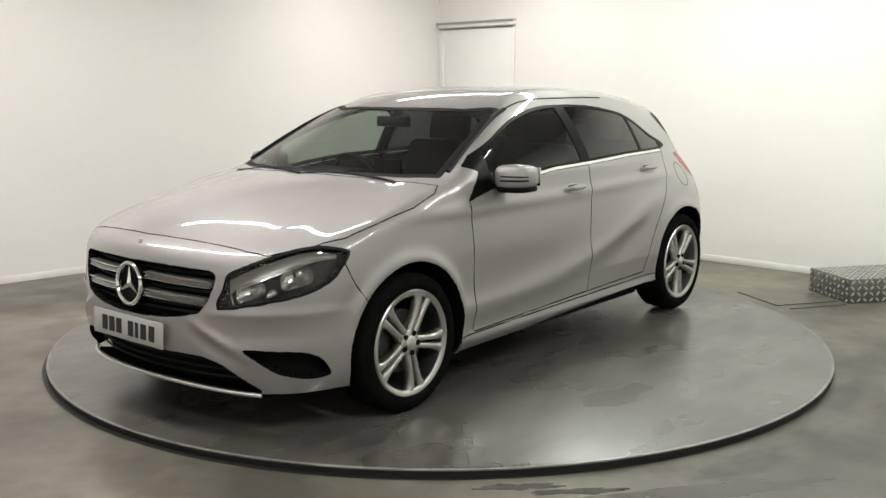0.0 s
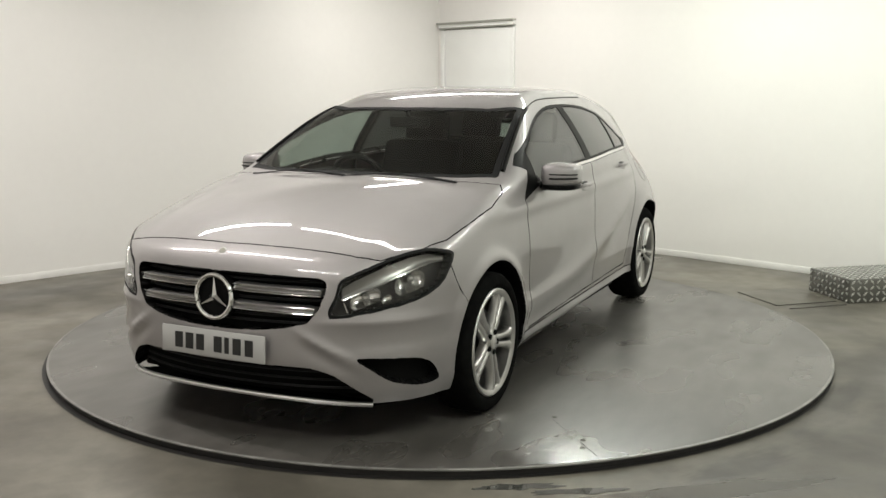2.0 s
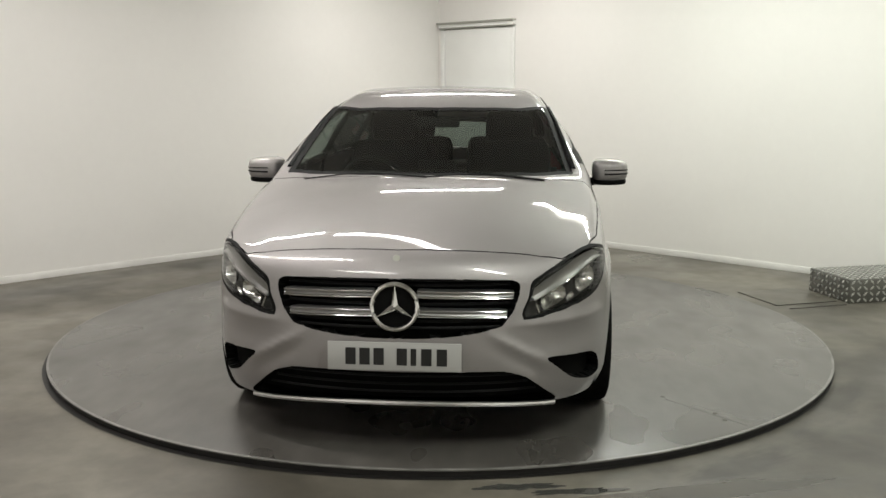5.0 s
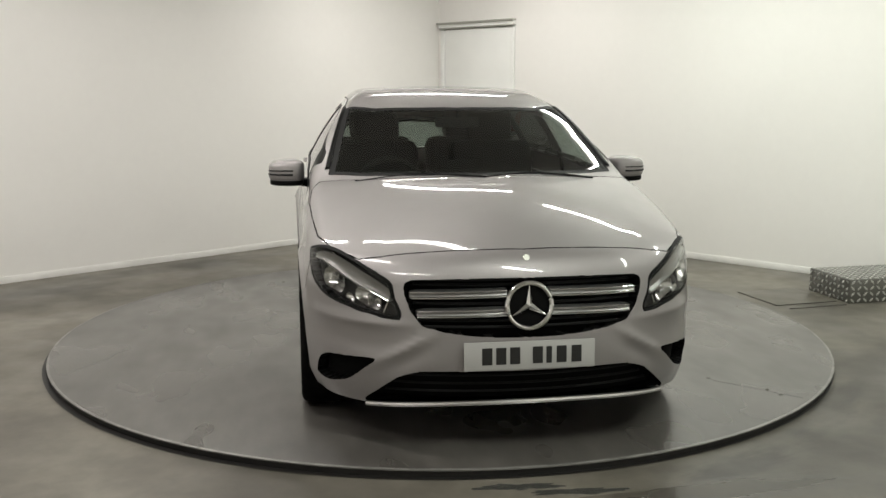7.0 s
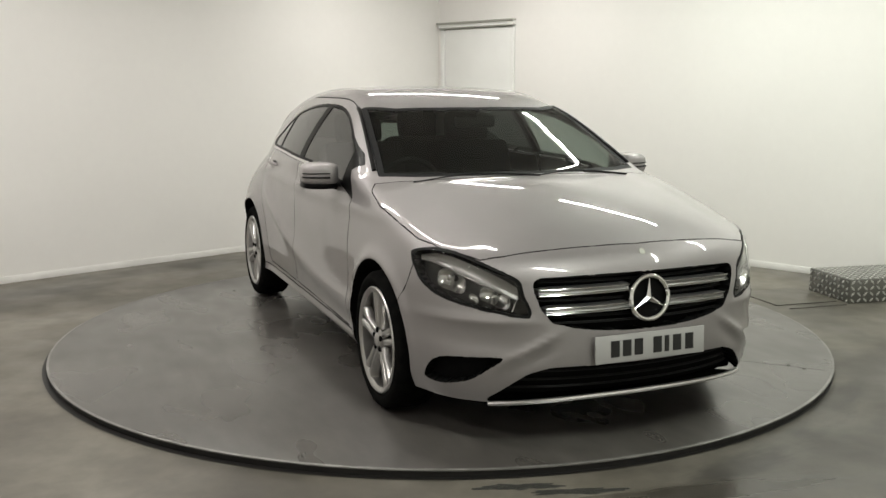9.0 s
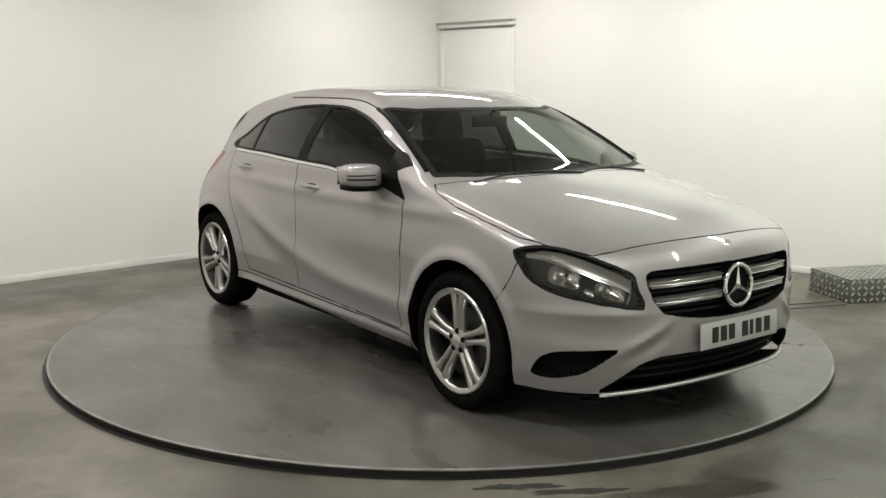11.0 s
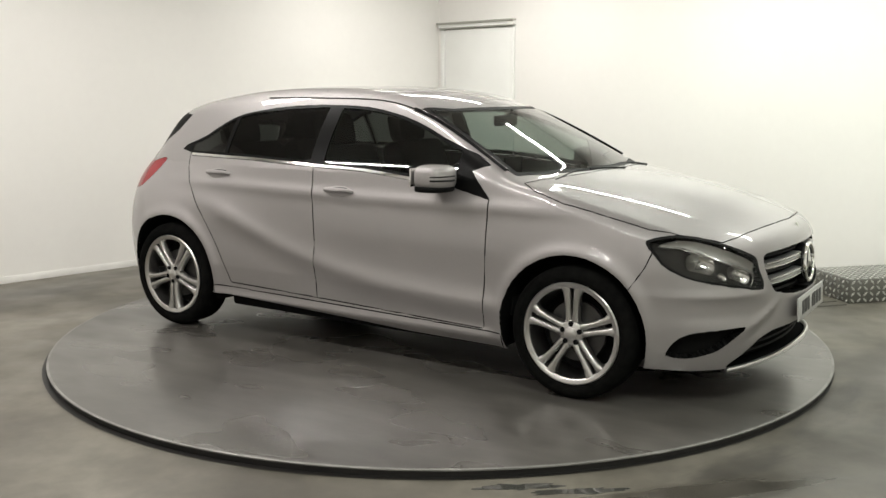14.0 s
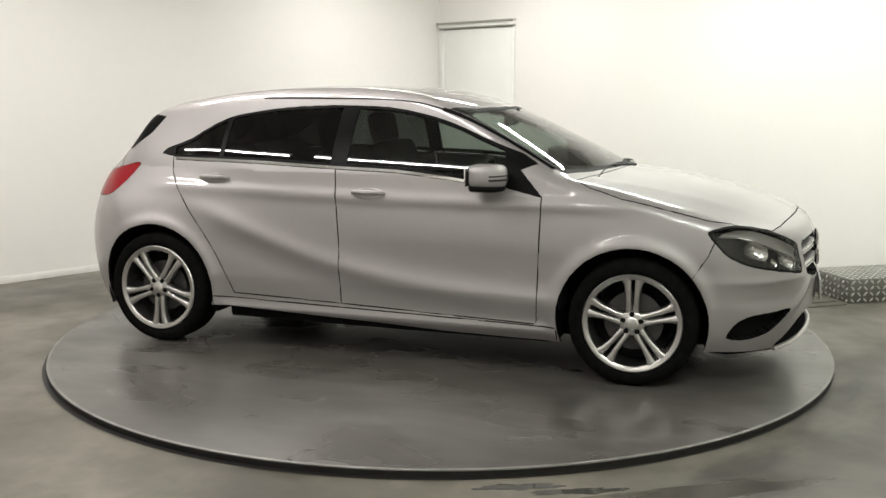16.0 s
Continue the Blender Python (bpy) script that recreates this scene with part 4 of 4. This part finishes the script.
def handle(door, x, z, side):
    p, n = on_skin(x, z, side, 0.0)
    turn = Matrix((X, n.cross(X).normalized(), n)).transposed()
    m = Matrix.Translation(p) @ turn.to_4x4()
    bm = bmesh.new()
    bmesh.ops.create_uvsphere(bm, u_segments=24, v_segments=12, radius=1, matrix=Matrix.Diagonal((0.088, 0.032, 0.006, 1)))
    bmesh.ops.transform(bm, matrix=m, verts=bm.verts)
    part("handle_cup", bm, SILVER, door)
    # thin dark sliver put in for the shade of the hollow behind the handle
    bm = bmesh.new()
    bmesh.ops.create_uvsphere(bm, u_segments=20, v_segments=8, radius=1, matrix=Matrix.Translation((0.0, -0.016 * side, 0.003)) @ Matrix.Diagonal((0.058, 0.0085, 0.006, 1)))
    bmesh.ops.transform(bm, matrix=m, verts=bm.verts)
    part("handle_shade", bm, PLASTIC, door, "dark sliver standing in for the shade behind the pull handle")
    bm = bmesh.new()
    rows = []
    for k in range(15):
        t = -1 + 2 * k / 14
        lift = 0.034 * (1 - t ** 4) ** 0.5 + 0.004
        hw = 0.0125 * (1 - 0.35 * t * t)
        rows.append([bm.verts.new((0.096 * t, a * hw, lift + b)) for a, b in ((-1, -0.006), (-0.8, 0.003), (0, 0.006), (0.8, 0.003), (1, -0.006), (0, -0.009))])
    for p_, q in zip(rows, rows[1:]):
        for j in range(6):
            bm.faces.new((p_[j], p_[(j + 1) % 6], q[(j + 1) % 6], q[j]))
    bm.faces.new(rows[0]), bm.faces.new(rows[-1][::-1])
    bmesh.ops.recalc_face_normals(bm, faces=bm.faces)
    bmesh.ops.transform(bm, matrix=m, verts=bm.verts)
    part("handle", bm, SILVER, door, "silver pull handle")


def details(car):
    """Wipers and roof strips."""
    roof_edge = curve((-1.45, 0.47), (-1.0, 0.52), (-0.4, 0.56), (0.1, 0.575), (0.33, 0.607), (0.6, 0.66), (0.85, 0.71), (0.95, 0.73))
    top = lambda x, y: float(top_form(np.array(x), np.array(y)))
    for y0, y1, x0, x1 in ((-0.60, 0.02, 1.15, 1.24), (0.0, 0.58, 1.25, 1.145)):
        w = new("wiper")
        w.parent = car
        pts = [(x0 + (x1 - x0) * t - 0.035 * math.sin(math.pi * t), y0 + (y1 - y0) * t) for t in np.linspace(0, 1, 12)]
        part("wiper_blade", tube(bmesh.new(), [(x - 0.015, y, top(x - 0.015, y) + 0.001) for x, y in pts], 0.004, 6), PLASTIC, w)
        part("wiper_arm", tube(bmesh.new(), [(x, y, top(x, y) + 0.004) for x, y in pts[6:]], 0.005, 6), PLASTIC, w)
    for s in (1, -1):
        pts = []
        for x in np.linspace(0.93, -1.42, 50):
            y = float(roof_edge(x))
            pts.append((x, y * s, float(skin_height(x, y)) + 0.001))
        part("roof_strip", tube(bmesh.new(), pts[13:37], 0.004, 6), BLACK, car, "thin black strip along the roof edge")
        part("pillar_trim", tube(bmesh.new(), pts[:14], 0.0125, 6), BLACK, car, "black trim beside the windscreen")


def skin_height(x, y):
    """The skin's height over (x, y)."""
    lo, hi = 0.6, 1.6
    for _ in range(40):
        mid = (lo + hi) / 2
        if body_form(np.array([[x, y, mid]]))[0] < 0:
            lo = mid
        else:
            hi = mid
    return lo


def build_car():
    car = tagged(new("car"), "silver five-door hatchback with alloy wheels on the turntable", "car")
    data = skin()
    body = panel("body", data, ["body"], SILVER, car, flange=0.018, label="silver metallic body shell")
    panel("tailgate", data, ["tailgate"], SILVER, car)
    bumper = panel("front_bumper", data, ["front_bumper"], SILVER, car, flange=0.075)
    panel("bonnet", data, ["bonnet"], SILVER, car, label="smooth silver bonnet")
    panel("windscreen", data, ["windscreen"], GLASS, car, flange=0, label="wide clear windscreen")
    panel("windscreen_seal", data, ["windscreen_seal"], SEAL, car, gap=0.0, flange=0.01, label="black border round the windscreen")
    panel("rear_screen", data, ["rear_screen"], REAR_GLASS, car, flange=0)
    for s in (1, -1):
        panel("window_surround", data, ["window_surround"], BLACK, car, s, gap=0.0, flange=0.02, label="black window frame")
        panel("waist_trim", data, ["waist_trim"], CHROME, car, s, gap=0.0, flange=0.006, push=-0.003, label="bright chrome waist strip")
        panel("spoiler_flank", data, ["spoiler_flank"], BLACK, car, s, gap=0.001, label="black flank of the rear spoiler")
        panel("side_skirt", data, ["side_skirt"], SILVER, car, s)
        front = panel("front_door", data, ["front_door"], SILVER, car, s)
        panel("door_window", data, ["front_window"], DOOR_GLASS, front, s, gap=0, flange=0, push=0.003, label="dark tinted side window")
        rear = panel("rear_door", data, ["rear_door"], SILVER, car, s)
        panel("door_window", data, ["rear_window"], PRIVACY, rear, s, gap=0, flange=0, push=0.003, label="dark tinted side window")
        panel("quarter_window", data, ["quarter_window"], PRIVACY, car, s, gap=0, flange=0, push=0.003, label="dark tinted side window")
        handle(front, -0.035, 0.90, s)
        handle(rear, -0.985, 0.95, s)
        mirror(front, s)
        for x in (1.35, -1.35):
            wheel(car, x + 0.008, s, {(1.35, 1): 26, (1.35, -1): 0}.get((x, s), 36))
            bm = bmesh.new()
            rows = []
            for k in range(25):
                a = math.radians(-20 + 220 * k / 24)
                rows.append([bm.verts.new((x + r * math.cos(a), (y or edge_width(x + r * math.cos(a), max(0.19, 0.318 + r * math.sin(a)))) * s, max(0.19, 0.318 + r * math.sin(a)))) for r, y in ((0.369, None), (0.385, 0.8), (0.385, 0.5), (0.05, 0.5))])
            for p, q in zip(rows, rows[1:]):
                for j in range(3):
                    bm.faces.new((p[j], p[j + 1], q[j + 1], q[j]))
            bmesh.ops.recalc_face_normals(bm, faces=bm.faces)
            part("arch_liner", bm, DARK, car)
    lamps(car, data)
    details(car)
    front_end(car, data, bumper)
    cabin(car)
    return car


def pane(name, tint, gleam=0.05):
    """Thin glass: clear through, glossy by its angle."""
    m = bpy.data.materials.new(name)
    m.use_nodes = True
    t = m.node_tree
    t.nodes.remove(t.nodes["Principled BSDF"])
    clear, gloss, facing, power, scale, mix = (t.nodes.new(k) for k in ("ShaderNodeBsdfTransparent", "ShaderNodeBsdfGlossy", "ShaderNodeLayerWeight", "ShaderNodeMath", "ShaderNodeMath", "ShaderNodeMixShader"))
    clear.inputs[0].default_value = (*tint, 1)
    gloss.inputs["Color"].default_value, gloss.inputs["Roughness"].default_value = (1, 1, 1, 1), 0.01
    facing.inputs["Blend"].default_value = 0.5
    power.operation, scale.operation = "POWER", "MULTIPLY_ADD"
    power.inputs[1].default_value, scale.inputs[1].default_value, scale.inputs[2].default_value = 5, 1 - gleam, gleam
    t.links.new(facing.outputs["Facing"], power.inputs[0])
    t.links.new(power.outputs[0], scale.inputs[0])
    t.links.new(scale.outputs[0], mix.inputs[0])
    t.links.new(clear.outputs[0], mix.inputs[1])
    t.links.new(gloss.outputs[0], mix.inputs[2])
    t.links.new(mix.outputs[0], t.nodes["Material Output"].inputs[0])
    return m


GLASS = pane("clear_tinted_glass", (0.56, 0.63, 0.59), 0.055)
DOOR_GLASS = pane("door_glass", (0.45, 0.5, 0.47))
REAR_GLASS = pane("rear_screen_glass", (0.27, 0.3, 0.285))
SEAL = material("black_glass_border", (0.006, 0.006, 0.006), 0.6, Specular_IOR_Level=0.15)
PRIVACY = pane("dark_privacy_glass", (0.07, 0.075, 0.073), 0.04)
LENS = pane("lamp_lens", (0.94, 0.94, 0.93), 0.025)
LOUVRE = material("dull_louvre_silver", (0.4, 0.394, 0.388), 0.35, 0.9)
BOWL = material("lamp_bowl", (0.52, 0.517, 0.51), 0.16, 1.0)
BLADE = material("smoky_lamp_blade", (0.27, 0.265, 0.26), 0.35, 0.85)
CLEAR_BULB = material("lamp_bulb_glass", (0.42, 0.42, 0.41), 0.06, 0.8)

room()
step_box()
puddles()
DECK_THING = turntable()
CAR = build_car()


def motions():
    turns, drives = [], []
    for t, a in TURN:
        turns.append((t, pose(0.012, 0.003, DECK, 0, 0, a)))
        drives.append((t, pose(0, 0, DECK + 0.0012, 0, 0, a) @ pose(CAR_OFFSET[0], CAR_OFFSET[1], 0)))
    walk(DECK_THING, turns)
    walk(CAR, drives)


motions()
